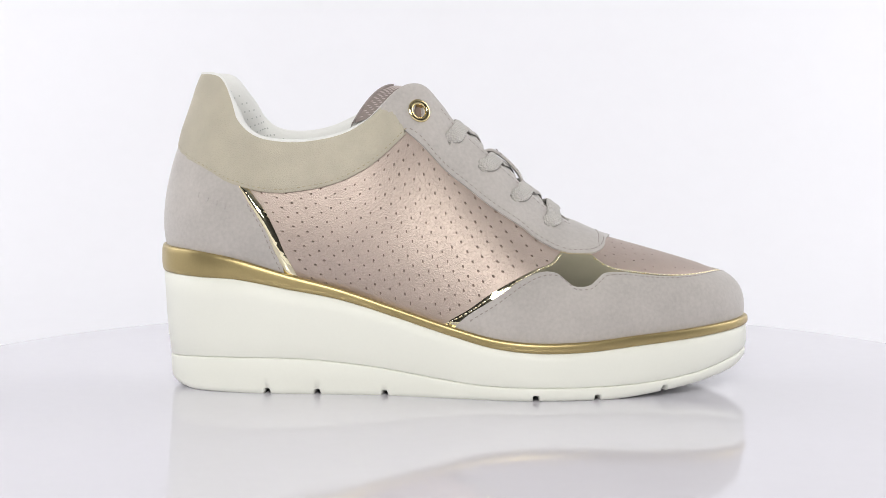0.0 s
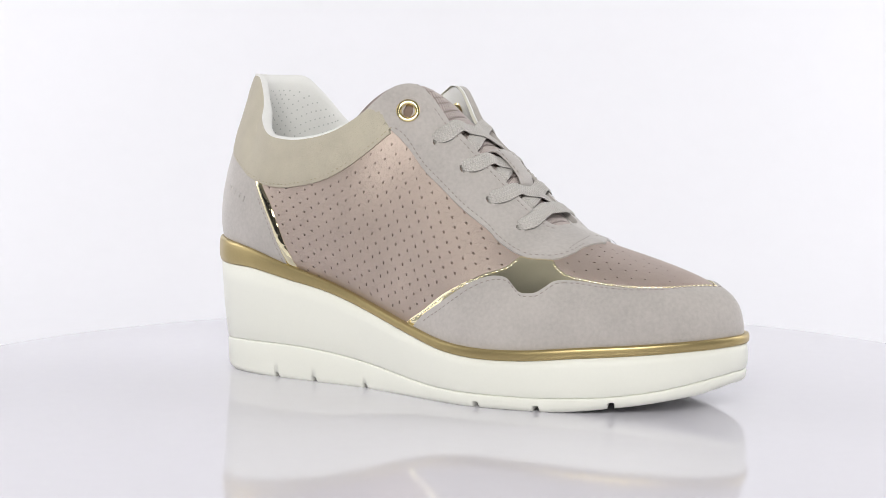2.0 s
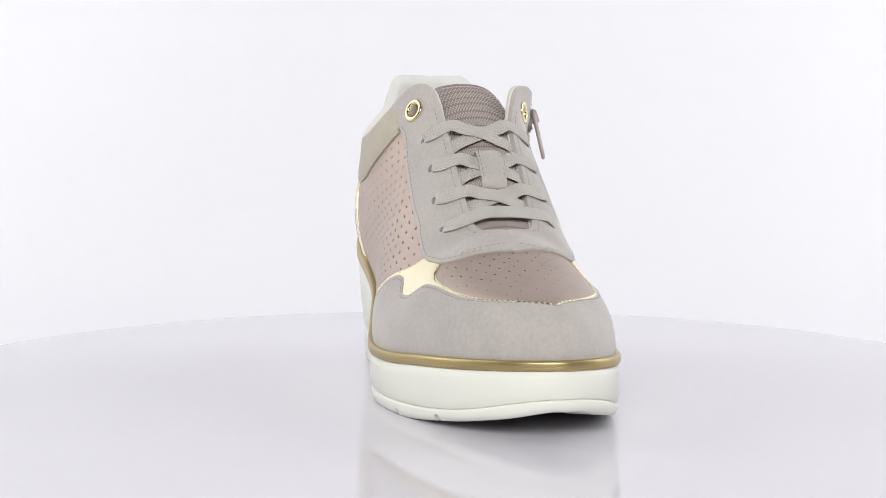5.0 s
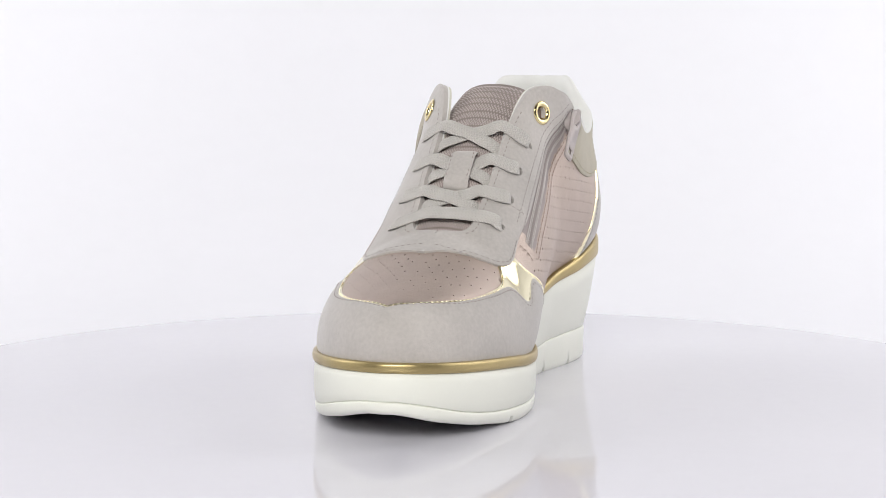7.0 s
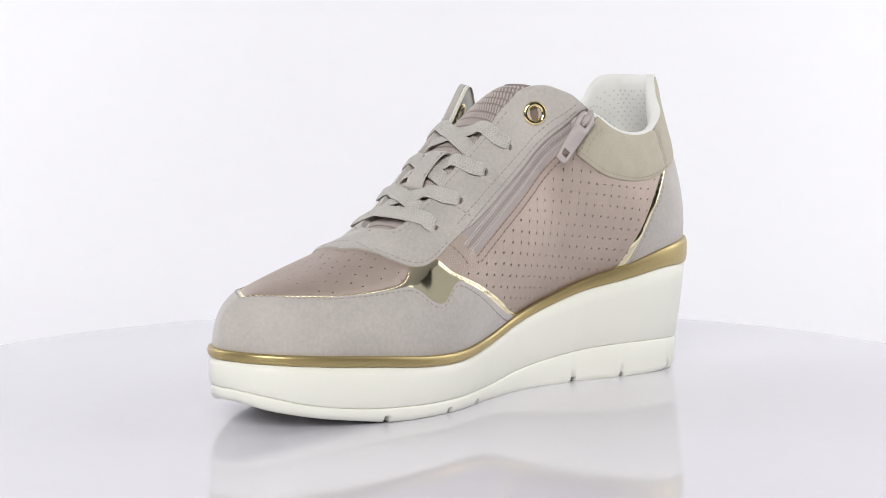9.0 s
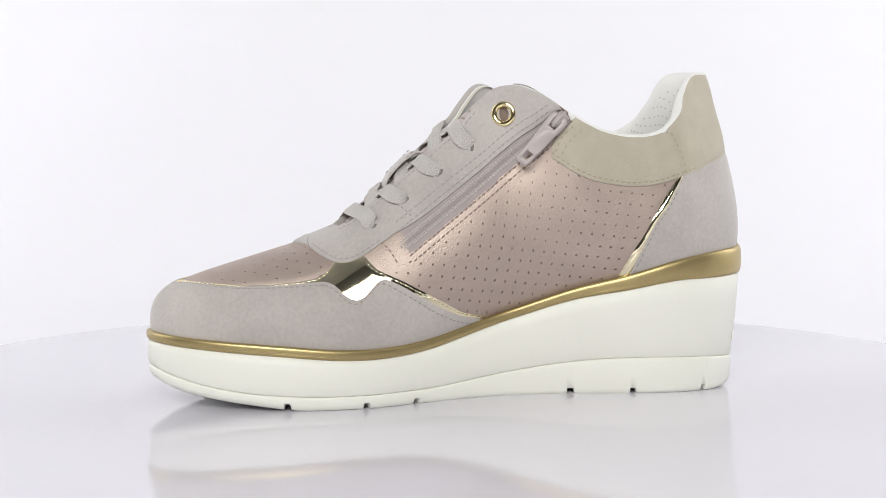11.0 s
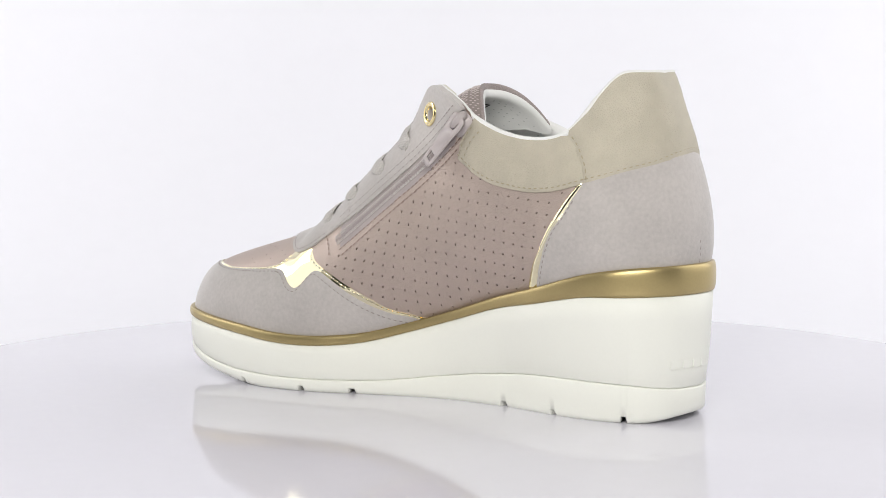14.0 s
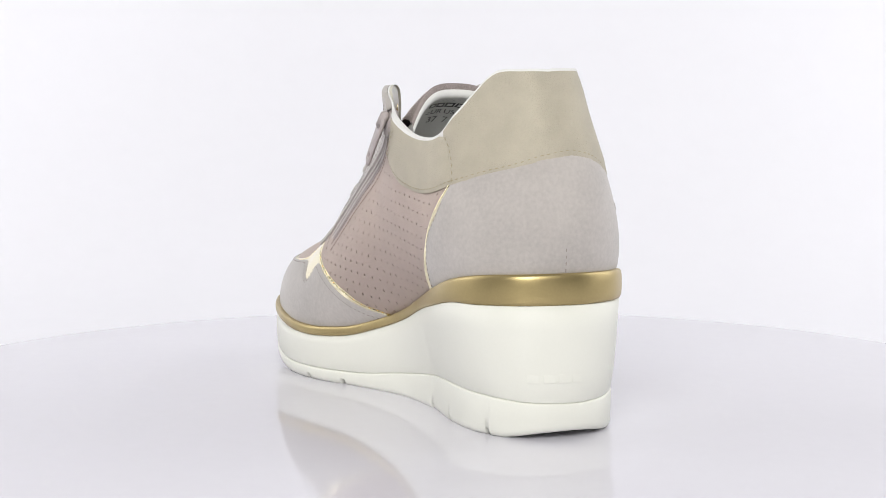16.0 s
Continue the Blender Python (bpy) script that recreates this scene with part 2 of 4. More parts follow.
def skin(u, s):
    """Points of the upper. u: 0 at the heel, -1 at the toe by the lateral side, 1 by the medial side, up to 2 round the toe; s: 0 at the sole,
    1 at the top edge."""
    u, s = np.broadcast_arrays(np.asarray(u, float), np.asarray(s, float))
    u = np.where(u > 1, u - 2, u)
    res = np.zeros(u.shape + (3,))
    for side in (-1, 1):
        m = (u < 0) if side < 0 else (u >= 0)
        if not m.any():
            continue
        f = np.clip(abs(u[m]), 0, 1) * 260
        i = np.minimum(f.astype(int), 259)
        w = (f - i)[:, None]
        a, b, c, d = (tab[i] * (1 - w) + tab[i + 1] * w for tab in LAST[side])
        q = s[m][:, None]
        res[m] = (1 - q) ** 3 * a + 3 * q * (1 - q) ** 2 * b + 3 * q * q * (1 - q) * c + q ** 3 * d
    return res


def side_normal(u, s):
    e = 2e-3
    s = np.where(abs(u) > 0.9, np.minimum(s, 0.96), s)
    du = skin(u + e, s) - skin(u - e, s)
    hi, lo = np.minimum(s + 0.01, 1), np.maximum(s - 0.01, 0)
    ds = skin(u, hi) - skin(u, lo)
    n = np.cross(ds, du)
    return n / np.maximum(np.linalg.norm(n, axis=-1), 1e-9)[..., None]


def skin_normal(u, s):
    """Outward normals of the upper, made to agree where both sides meet along the ridge of the vamp."""
    u, s = np.broadcast_arrays(np.asarray(u, float), np.asarray(s, float))
    u = np.where(u > 1, u - 2, u)
    n = side_normal(u, s)
    w = np.clip((s - 0.8) / 0.2, 0, 1) * np.clip((abs(u) - 0.7) / 0.06, 0, 1)
    w = (w * w * (3 - 2 * w))[..., None]
    m = n + w * side_normal(-u, s)
    return m / np.maximum(np.linalg.norm(m, axis=-1), 1e-9)[..., None]


def cover(u, s, lift):
    """Points lifted off the upper along its normal, in metres."""
    return (skin(u, s) + skin_normal(u, s) * np.asarray(lift)[..., None]) * MM


def grid_mesh(p, closed_u=False):
    """A bmesh from an (n, m, 3) array of points."""
    bm = bmesh.new()
    n, m = p.shape[:2]
    vs = [[bm.verts.new(p[i, j]) for j in range(m)] for i in range(n)]
    for i in range(n if closed_u else n - 1):
        for j in range(m - 1):
            bm.faces.new((vs[i][j], vs[(i + 1) % n][j], vs[(i + 1) % n][j + 1], vs[i][j + 1]))
    return bm

# ---------------------------------------------------------------- the set: turntable and paper sweep
def disc(name, r, z0, z1, material, bevel, parent=None):
    bm = bmesh.new()
    prof = [(0.0, z1), (r * 0.5, z1), (r - bevel, z1), (r - bevel * 0.4, z1 - bevel * 0.15), (r, z1 - bevel), (r, z0), (0.0, z0)]
    n = 192
    rings = []
    for rr, z in prof:
        if rr == 0:
            rings.append([bm.verts.new((0, 0, z))])
        else:
            rings.append([bm.verts.new((rr * math.cos(2 * math.pi * i / n), rr * math.sin(2 * math.pi * i / n), z)) for i in range(n)])
    for a, b in zip(rings, rings[1:]):
        for i in range(n):
            j = (i + 1) % n
            if len(a) == 1:
                bm.faces.new((a[0], b[i], b[j]))
            elif len(b) == 1:
                bm.faces.new((a[i], b[0], a[j]))
            else:
                bm.faces.new((a[i], b[i], b[j], a[j]))
    ob = part(name, bm, material, parent, smooth=False)
    return ob


turntable = tagged(new("turntable"), "round glossy white acrylic turntable under the shoe", "turntable")
disc("plate", 276 * MM, -0.008, 0.0, M_TOP, 0.0015, turntable)
disc("base", 0.11, -0.07, -0.009, M_EDGE, 0.004, turntable)


def sweep():
    """A paper sweep: floor, a wide curve and a wall behind, closed round the set."""
    bm = bmesh.new()
    prof = [(-2.6, -0.07), (0.75, -0.07)]
    prof += [(0.75 + 0.6 * math.sin(a), 0.53 - 0.6 * math.cos(a)) for a in np.linspace(0, math.pi / 2, 17)[1:]]
    prof += [(1.35, 2.4)]
    rows = [[bm.verts.new((x, y, z)) for y, z in prof] for x in (-2.2, 2.2)]
    for i in range(len(prof) - 1):
        bm.faces.new((rows[0][i], rows[1][i], rows[1][i + 1], rows[0][i + 1]))
    ob = part("backdrop", bm, M_BACK, None, "seamless white paper backdrop behind the turntable")
    return tagged(ob, kind="structure")


sweep()


def room_wall(name, p, q, z0=-0.07, z1=2.4):
    bm = bmesh.new()
    (x0, y0), (x1, y1) = p, q
    d = Vector((x1 - x0, y1 - y0, 0)).normalized()
    o = Vector((d.y, -d.x, 0)) * 0.08
    lo = [Vector((x0, y0, z0)), Vector((x1, y1, z0)), Vector((x1, y1, z0)) + o, Vector((x0, y0, z0)) + o]
    a = [bm.verts.new(c) for c in lo]
    b = [bm.verts.new(c + Vector((0, 0, z1 - z0))) for c in lo]
    bm.faces.new(a), bm.faces.new(b)
    for i in range(4):
        bm.faces.new((a[i], a[(i + 1) % 4], b[(i + 1) % 4], b[i]))
    return tagged(part(name, bm, M_ROOM, None, "plain dark grey studio wall", smooth=False), kind="structure")


room_wall("wall_south", (1.68, -1.7), (-1.68, -1.7), -0.07, 2.05)
room_wall("wall_west", (-1.6, -1.7), (-1.6, -0.75), -0.07, 2.05)
room_wall("wall_east", (1.6, -0.75), (1.6, -1.7), -0.07, 2.05)


def ceiling():
    bm = bmesh.new()
    bmesh.ops.create_cube(bm, size=1.0, matrix=Matrix.Translation((0, -0.15, 2.1)) @ Matrix.Diagonal((3.4, 3.2, 0.1, 1)))
    return tagged(part("ceiling", bm, M_CEIL, None, "plain pale grey studio ceiling", smooth=False), kind="structure")


ceiling()


# ---------------------------------------------------------------- the shoe
sneaker = tagged(new("sneaker"), "grey suede and rose leather wedge sneaker on a white sole", "shoe")

NOTCH_L = [-82, -59.5, -29, 40, 67.8, 98.5]
NOTCH_M = [83, 48, 24, -47.5, -75.5, -113]


def sole_rings():
    """Plan samples of the sole with extra ones at the tread's cuts; returns points, normals and a mask of the cuts."""
    cum = np.arange(1200)
    keep = set(range(0, 1200, 4))
    cut = {}
    for side, xs in ((-1, NOTCH_L), (1, NOTCH_M)):
        half = cum[:TOE_AT] if side < 0 else cum[TOE_AT:]
        for xn in xs:
            c = half[np.argmin(abs(RIM_FINE[half, 0] - xn))]
            for d in (-4, -3, -2, 0, 2, 3, 4):
                keep.add((c + d) % 1200)
            for d in range(-2, 3):
                cut[(c + d) % 1200] = 1.0
    idx = np.array(sorted(keep))
    return RIM_FINE[idx], RIM_N[idx], np.array([cut.get(i, 0.0) for i in idx]), np.where(idx < TOE_AT, -1, 1)


SOLE_P, SOLE_N, SOLE_CUT, SOLE_SIDE = sole_rings()


def ring(inset, z):
    return np.column_stack([SOLE_P - SOLE_N * np.broadcast_to(inset, len(SOLE_P))[:, None], z])


def sole():
    x = SOLE_P[:, 0]
    top = along(RAND_TOP, x)
    low = top - along(RAND_HIGH, x)
    gr, tr = along(GROOVE, x), along(TREAD, x)
    heel = np.clip((-x - 60) / 70, 0, 1)
    draw = np.where(SOLE_SIDE < 0, along(TAPER[-1], x), along(TAPER[1], x))
    k = np.exp(-0.5 * (np.arange(-14, 15) / 5.0) ** 2)
    draw = np.convolve(np.pad(draw, 14, mode="wrap"), k / k.sum(), "valid")
    # white midsole
    rows = []
    ins = 1.0 + 1.3 * heel + draw
    rows.append(ring(12, gr + 3)), rows.append(ring(ins + 1.4, gr - 0.2)), rows.append(ring(ins + 0.5, gr + 0.15)), rows.append(ring(ins + 0.1, gr + 0.8))
    for k in (0.25, 0.5, 0.75):
        rows.append(ring(ins * (1 - k) + (0.9 + 0.25 * heel) * k - 0.5 * math.sin(math.pi * k), gr + (low - gr) * k))
    rows.append(ring(1.0, low - 0.3)), rows.append(ring(2.0, low + 0.2)), rows.append(ring(12, low + 0.4))
    body = part("midsole", grid_mesh(np.stack(rows, 1) * MM, True), M_WHITE, sneaker, "smooth off-white rubber wedge midsole")
    # outsole with cuts across the tread
    cut = SOLE_CUT
    lip = np.minimum(gr - tr - 0.6, 2.6) * cut
    rows = [ring(12, gr + 2), ring(ins + 1.3, gr), ring(ins + 0.3, gr - 0.2), ring(ins - 0.1, gr - 0.9)]
    h = gr - tr
    rows.append(ring(ins + 0.15, tr + np.maximum(h * 0.5, lip + 0.4)))
    rows.append(ring(ins + 0.25, tr + np.maximum(np.minimum(3.0, h * 0.4), lip + 0.2)))
    rows.append(ring(ins + 0.5 + 4.0 * cut, tr + np.maximum(np.minimum(1.6, h * 0.3), lip)))
    rows.append(ring(ins + 1.2 + 4.2 * cut, tr + np.maximum(np.minimum(0.5, h * 0.15), lip)))
    rows.append(ring(ins + 2.2 + 4.4 * cut, tr + np.maximum(0, lip)))
    rows.append(ring(ins + 7 + 1 * cut, tr + np.maximum(0, lip)))
    rows.append(ring(22, tr + 0.3))
    bm = grid_mesh(np.stack(rows, 1) * MM, True)
    bm.verts.ensure_lookup_table()
    n = len(rows)
    bm.faces.new([bm.verts[i * n + n - 1] for i in range(len(SOLE_P))])
    part("outsole", bm, M_WHITE, sneaker, "off-white rubber outsole with cut tread")
    # gold rand
    rows = [ring(9, low)]
    for a in np.linspace(-90, 90, 11):
        c, s = math.cos(radians(a)), math.sin(radians(a))
        rows.append(ring(1.6 - 1.7 * abs(c) ** 0.6, (top + low) / 2 + (top - low) / 2 * np.sign(s) * abs(s) ** 0.8))
    rows.append(ring(9, top - 0.6))
    part("rand", grid_mesh(np.stack(rows, 1) * MM, True), M_RAND, sneaker, "satin gold band round the sole")
    return body


sole_body = sole()


# ---------------------------------------------------------------- panels of the upper, drawn on its surface
from mathutils.geometry import delaunay_2d_cdt

FLAT = np.array([310.0, 85.0])


def inside(pts, poly):
    """Which of pts lie in the closed polygon."""
    x, y = pts[:, 0][:, None], pts[:, 1][:, None]
    a, b = poly, np.roll(poly, -1, 0)
    hit = ((a[:, 1] > y) != (b[:, 1] > y)) & (x < (b[:, 0] - a[:, 0]) * (y - a[:, 1]) / (b[:, 1] - a[:, 1] + 1e-12) + a[:, 0])
    return hit.sum(1) % 2 == 1


def outline(*runs, step=1.4):
    """A closed outline from curved runs of (u, s) points, joined by straight lines, with points every step mm."""
    pts = []
    for r in runs:
        r = np.array(r, float)
        pts.append(spline(r * FLAT, max(2, 4 * len(r))) if len(r) > 2 else r * FLAT)
    p = np.vstack(pts)
    p = np.vstack([p, p[:1]])
    out = []
    for a, b in zip(p, p[1:]):
        n = max(1, int(round(np.linalg.norm(b - a) / step)))
        out += [a + (b - a) * i / n for i in range(n)]
    out = np.array(out)
    return out[np.r_[True, np.linalg.norm(np.diff(out, axis=0), axis=1) > 0.05]]


def edge_gap(pts, poly):
    """Distance of each point from the outline."""
    a, b = poly, np.roll(poly, -1, 0)
    d = b - a
    w = np.clip(((pts[:, None] - a) * d).sum(2) / np.maximum((d * d).sum(1), 1e-9), 0, 1)
    return np.linalg.norm(pts[:, None] - (a + w[..., None] * d), axis=2).min(1)


def ridge_open(p):
    """The outline pushed past the ridge of the vamp, where both halves join and no edge is turned down."""
    q = p.copy()
    v = abs(np.where(p[:, 0] > FLAT[0], p[:, 0] - 2 * FLAT[0], p[:, 0])) / FLAT[0]
    q[(p[:, 1] > 0.998 * FLAT[1]) & (v > 0.765), 1] += 12
    tip = v > 0.9995
    q[tip, 0] += 12 * np.sign(p[tip, 0])
    return q


def edge_at_ridge(p):
    v = abs(p[0] - 2 * FLAT[0] if p[0] > FLAT[0] else p[0]) / FLAT[0]
    return (p[1] > 0.998 * FLAT[1] and v > 0.765) or v > 0.9995


def sheet(bm, poly, lift, thick=1.0, holes=(), grid=2.6, puff=0.0):
    """Adds to bm a sheet with that outline lying lift mm over the upper, its edges turned down, with round holes through it."""
    lo, hi = poly.min(0), poly.max(0)
    gx, gy = np.meshgrid(np.arange(lo[0], hi[0], grid), np.arange(lo[1], hi[1], grid))
    gx = gx + (np.arange(gx.shape[0]) % 2)[:, None] * grid / 2
    g = np.column_stack([gx.ravel(), gy.ravel()])
    g = g[inside(g, poly)]
    g = g[edge_gap(g, poly) > 0.75]
    rims = []
    for c, hole_r in holes:
        if len(g):
            g = g[np.linalg.norm(g - c, axis=1) > hole_r + 0.6]
        rims.append(np.array([c + hole_r * np.array((math.cos(k * math.pi / 4), math.sin(k * math.pi / 4))) for k in range(8)]))
    near = poly.copy()
    verts = np.vstack([near] + rims + [g])
    edges, k = [(i, (i + 1) % len(near)) for i in range(len(near))], len(near)
    for r in rims:
        edges += [(k + i, k + (i + 1) % 8) for i in range(8)]
        k += 8
    v2, _, faces, orig, _, _ = delaunay_2d_cdt([Vector(p) for p in verts], edges, [], 0, 1e-5)
    q = np.array([tuple(p) for p in v2])
    tri = np.array(faces)
    mid = q[tri].mean(1)
    ok = inside(mid, poly)
    if len(holes):
        hc, hr = np.array([h[0] for h in holes]), np.array([h[1] for h in holes])
        ok &= (np.linalg.norm(mid[:, None] - hc, axis=2) - 0.85 * hr).min(1) > 0
    tri = tri[ok]
    d = edge_gap(q, ridge_open(poly))
    h = lift - 0.35 * np.clip(1 - d / 0.7, 0, 1) ** 2 + puff * np.clip(d / 8, 0, 1)
    p3 = cover(q[:, 0] / FLAT[0], np.clip(q[:, 1] / FLAT[1], 0, 1), h)
    used = np.unique(tri)
    vs = {i: bm.verts.new(p3[i]) for i in used}
    fs = []
    for a, b, c in tri:
        try:
            fs.append(bm.faces.new((vs[a], vs[b], vs[c])))
        except ValueError:
            pass
    low = cover(q[:, 0] / FLAT[0], np.clip(q[:, 1] / FLAT[1], 0, 1), h - thick)
    inv = {v: i for i, v in vs.items()}
    down = {}
    for f in fs:
        for e in f.edges:
            if len(e.link_faces) == 1:
                a, b = e.verts
                if edge_at_ridge(q[inv[a]]) and edge_at_ridge(q[inv[b]]):
                    continue
                e.smooth = False
                for v in (a, b):
                    if v not in down:
                        down[v] = bm.verts.new(low[inv[v]])
                bm.faces.new((a, b, down[b], down[a]))


def panel(name, polys, lift, material, label="", holes=(), thick=1.0, puff=0.0, hole_r=0.6, parent=None, grid=2.6):
    bm = bmesh.new()
    for p in polys:
        sheet(bm, p, lift, thick, [h for h in (c if isinstance(c, tuple) else (c, hole_r) for c in holes)
                                   if inside(np.array([h[0]]), p)[0] and edge_gap(np.array([h[0]]), p)[0] > 1.3], grid, puff)
    bmesh.ops.remove_doubles(bm, verts=[v for v in bm.verts], dist=0.00004)
    return part(name, bm, material, parent or sneaker, label)


def stitches(curve, lift, material, parent, pitch=2.6, size=(1.7, 0.46, 0.17)):
    """A row of thread stitches along a curve of (u, s) points, as one piece of sewing."""
    c = np.array(curve, float) * FLAT
    dense = spline(c, 400) if len(c) > 2 else np.linspace(c[0], c[1], 400)
    p = cover(dense[:, 0] / FLAT[0], np.clip(dense[:, 1] / FLAT[1], 0, 1), np.full(400, lift - 0.18))
    nrm = skin_normal(dense[:, 0] / FLAT[0], np.clip(dense[:, 1] / FLAT[1], 0, 1))
    s = np.concatenate([[0], np.cumsum(np.linalg.norm(np.diff(p, axis=0), axis=1))])
    verts, faces = [], []
    n = max(2, int(s[-1] / (pitch * MM)))
    for i in range(n):
        q = (i + 0.5) / n * s[-1]
        k = min(int(np.searchsorted(s, q)), 398)
        o, t, w = p[k], p[k + 1] - p[k - 1], nrm[k]
        t = t / np.linalg.norm(t)
        b = np.cross(t, w)
        t, b, w = t * size[0] / 2 * MM, b * size[1] / 2 * MM, w * size[2] * MM
        m = len(verts)
        verts += [o - t - w, o - 0.6 * t + b, o - 0.6 * t + w, o - 0.6 * t - b, o + 0.6 * t + b, o + 0.6 * t + w, o + 0.6 * t - b, o + t - w]
        faces += [(m, m + 2, m + 1), (m, m + 3, m + 2), (m + 1, m + 2, m + 5, m + 4), (m + 2, m + 3, m + 6, m + 5), (m + 4, m + 5, m + 7), (m + 5, m + 6, m + 7)]
    me = bpy.data.meshes.new("stitching")
    me.from_pydata([tuple(v) for v in verts], [], faces)
    me.materials.append(material)
    for f in me.polygons:
        f.use_smooth = True
    ob = new("stitching", me)
    ob.parent = parent
    return tagged(ob, kind="stuff")


def moved(curve, du, ds):
    """A curve of (u, s) points shifted by du and ds millimetres."""
    return [(u + du / FLAT[0], s + ds / FLAT[1]) for u, s in curve]


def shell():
    """The inner layer of the upper, under all panels, coloured dark as the perforations' shade."""
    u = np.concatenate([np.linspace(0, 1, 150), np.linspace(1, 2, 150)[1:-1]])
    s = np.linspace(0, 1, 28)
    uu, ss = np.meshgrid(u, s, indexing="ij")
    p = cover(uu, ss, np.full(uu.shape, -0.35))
    return part("inner_layer", grid_mesh(p, True), M_HOLE_SHADE, sneaker, "inner layer, coloured dark for the shade in the perforations")


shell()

# the zip runs straight from the vamp up to the ankle, seen from its side
ZIP = [(0.655, 0.557), (0.334, 0.975)]


def beside(ends, d):
    """A straight line, seen from the side, between two points of the upper, moved d millimetres down and laid onto the surface."""
    us, ss = np.meshgrid(np.linspace(0.3, 0.72, 260), np.linspace(0.3, 1.0, 260), indexing="ij")
    p = skin(us, ss)[..., (0, 2)]
    a, b = (skin(np.array([u]), np.array([s]))[0][[0, 2]] for u, s in ends)
    t = (b - a) / np.linalg.norm(b - a)
    out = []
    for w in np.linspace(0, 1, 40):
        q = a + (b - a) * w + np.array((-t[1], t[0])) * d * (1 if t[0] < 0 else -1) * 0.9
        k = np.unravel_index(np.argmin(np.sum((p - q) ** 2, -1)), us.shape)
        out.append((us[k], ss[k]))
    c = np.array(out)
    k = np.exp(-0.5 * (np.arange(-6, 7) / 2.5) ** 2)
    return [tuple(q) for q in np.stack([np.convolve(np.pad(c[:, j], 6, mode="reflect", reflect_type="odd"), k / k.sum(), "valid") for j in (0, 1)], 1)]


# seams on the lateral side (u below 0) and on the medial side
COLLAR_L = [(0, 0.555), (-0.03, 0.53), (-0.055, 0.495), (-0.083, 0.475), (-0.11, 0.482), (-0.139, 0.50), (-0.17, 0.535), (-0.199, 0.56), (-0.233, 0.592),
            (-0.262, 0.629), (-0.298, 0.66), (-0.339, 0.682), (-0.381, 0.699), (-0.418, 0.726), (-0.448, 0.77)]
COLLAR_M = [(0, 0.555), (0.03, 0.535), (0.055, 0.51), (0.08, 0.503), (0.119, 0.518), (0.153, 0.545)]
COLLAR_MF = [(0.15, 0.545), (0.179, 0.565), (0.209, 0.585), (0.239, 0.605), (0.269, 0.629), (0.3, 0.645), (0.333, 0.676), (0.369, 0.709)]
SEAM_M = [(0.188, 1.0), (0.186, 0.946), (0.17, 0.809), (0.157, 0.659), (0.153, 0.55)]
COUNTER_L = [(-0.243, 0), (-0.229, 0.161), (-0.215, 0.308), (-0.192, 0.438), (-0.167, 0.54)]
COUNTER_M = [(0.246, 0), (0.235, 0.107), (0.225, 0.201), (0.21, 0.314), (0.193, 0.385), (0.176, 0.472), (0.155, 0.56)]
PIPE_L = [(-0.254, 0), (-0.237, 0.171), (-0.227, 0.294), (-0.21, 0.445), (-0.183, 0.56)]
PIPE_M = [(0.256, 0), (0.243, 0.117), (0.226, 0.231), (0.207, 0.365), (0.185, 0.485), (0.158, 0.575)]
EYESTAY_L = [(-0.374, 1.0), (-0.4, 0.92), (-0.455, 0.768), (-0.525, 0.696), (-0.582, 0.679), (-0.621, 0.664), (-0.657, 0.662), (-0.672, 0.643), (-0.692, 0.629),
             (-0.714, 0.615), (-0.738, 0.595), (-0.763, 0.582), (-0.78, 0.605), (-0.793, 0.682), (-0.8, 0.8), (-0.808, 0.93), (-0.812, 1.0)]
EYESTAY_M = [p for p in beside(ZIP, -3.9)[::-1][::4] if p[0] < 0.615] + [(0.64, 0.655), (0.66, 0.655), (0.68, 0.635), (0.7, 0.605), (0.712, 0.587), (0.731, 0.572),
                                                                         (0.754, 0.592), (0.773, 0.666), (0.788, 0.78), (0.8, 0.9), (0.812, 1.0)]
TOE_L = [(-0.54, 0.0), (-0.55, 0.02), (-0.587, 0.107), (-0.622, 0.237), (-0.648, 0.334), (-0.672, 0.428), (-0.695, 0.505), (-0.707, 0.582), (-0.714, 0.625)]
TOE_M = [(0.497, 0.0), (0.511, 0.02), (0.565, 0.088), (0.599, 0.177), (0.631, 0.281), (0.649, 0.344), (0.671, 0.418), (0.687, 0.478), (0.697, 0.545), (0.705, 0.6), (0.73, 0.64)]
GUARD_L = [(-0.562, 0.0), (-0.585, 0.077), (-0.612, 0.164), (-0.634, 0.251), (-0.652, 0.328), (-0.671, 0.398), (-0.688, 0.435), (-0.704, 0.438), (-0.718, 0.395),
           (-0.732, 0.351), (-0.75, 0.338), (-0.764, 0.344), (-0.777, 0.391), (-0.785, 0.425), (-0.797, 0.441), (-0.818, 0.45), (-0.848, 0.45), (-0.877, 0.468),
           (-0.913, 0.532), (-0.947, 0.625), (-0.975, 0.683), (-1.0, 0.697)]
GUARD_M = [(0.507, 0.0), (0.526, 0.027), (0.567, 0.075), (0.599, 0.144), (0.624, 0.224), (0.642, 0.288), (0.662, 0.358), (0.675, 0.398), (0.686, 0.4), (0.698, 0.351),
           (0.708, 0.312), (0.72, 0.308), (0.735, 0.344), (0.75, 0.405), (0.765, 0.438), (0.783, 0.441), (0.817, 0.44), (0.86, 0.46), (0.901, 0.51), (0.946, 0.62),
           (0.975, 0.683), (1.0, 0.697)]
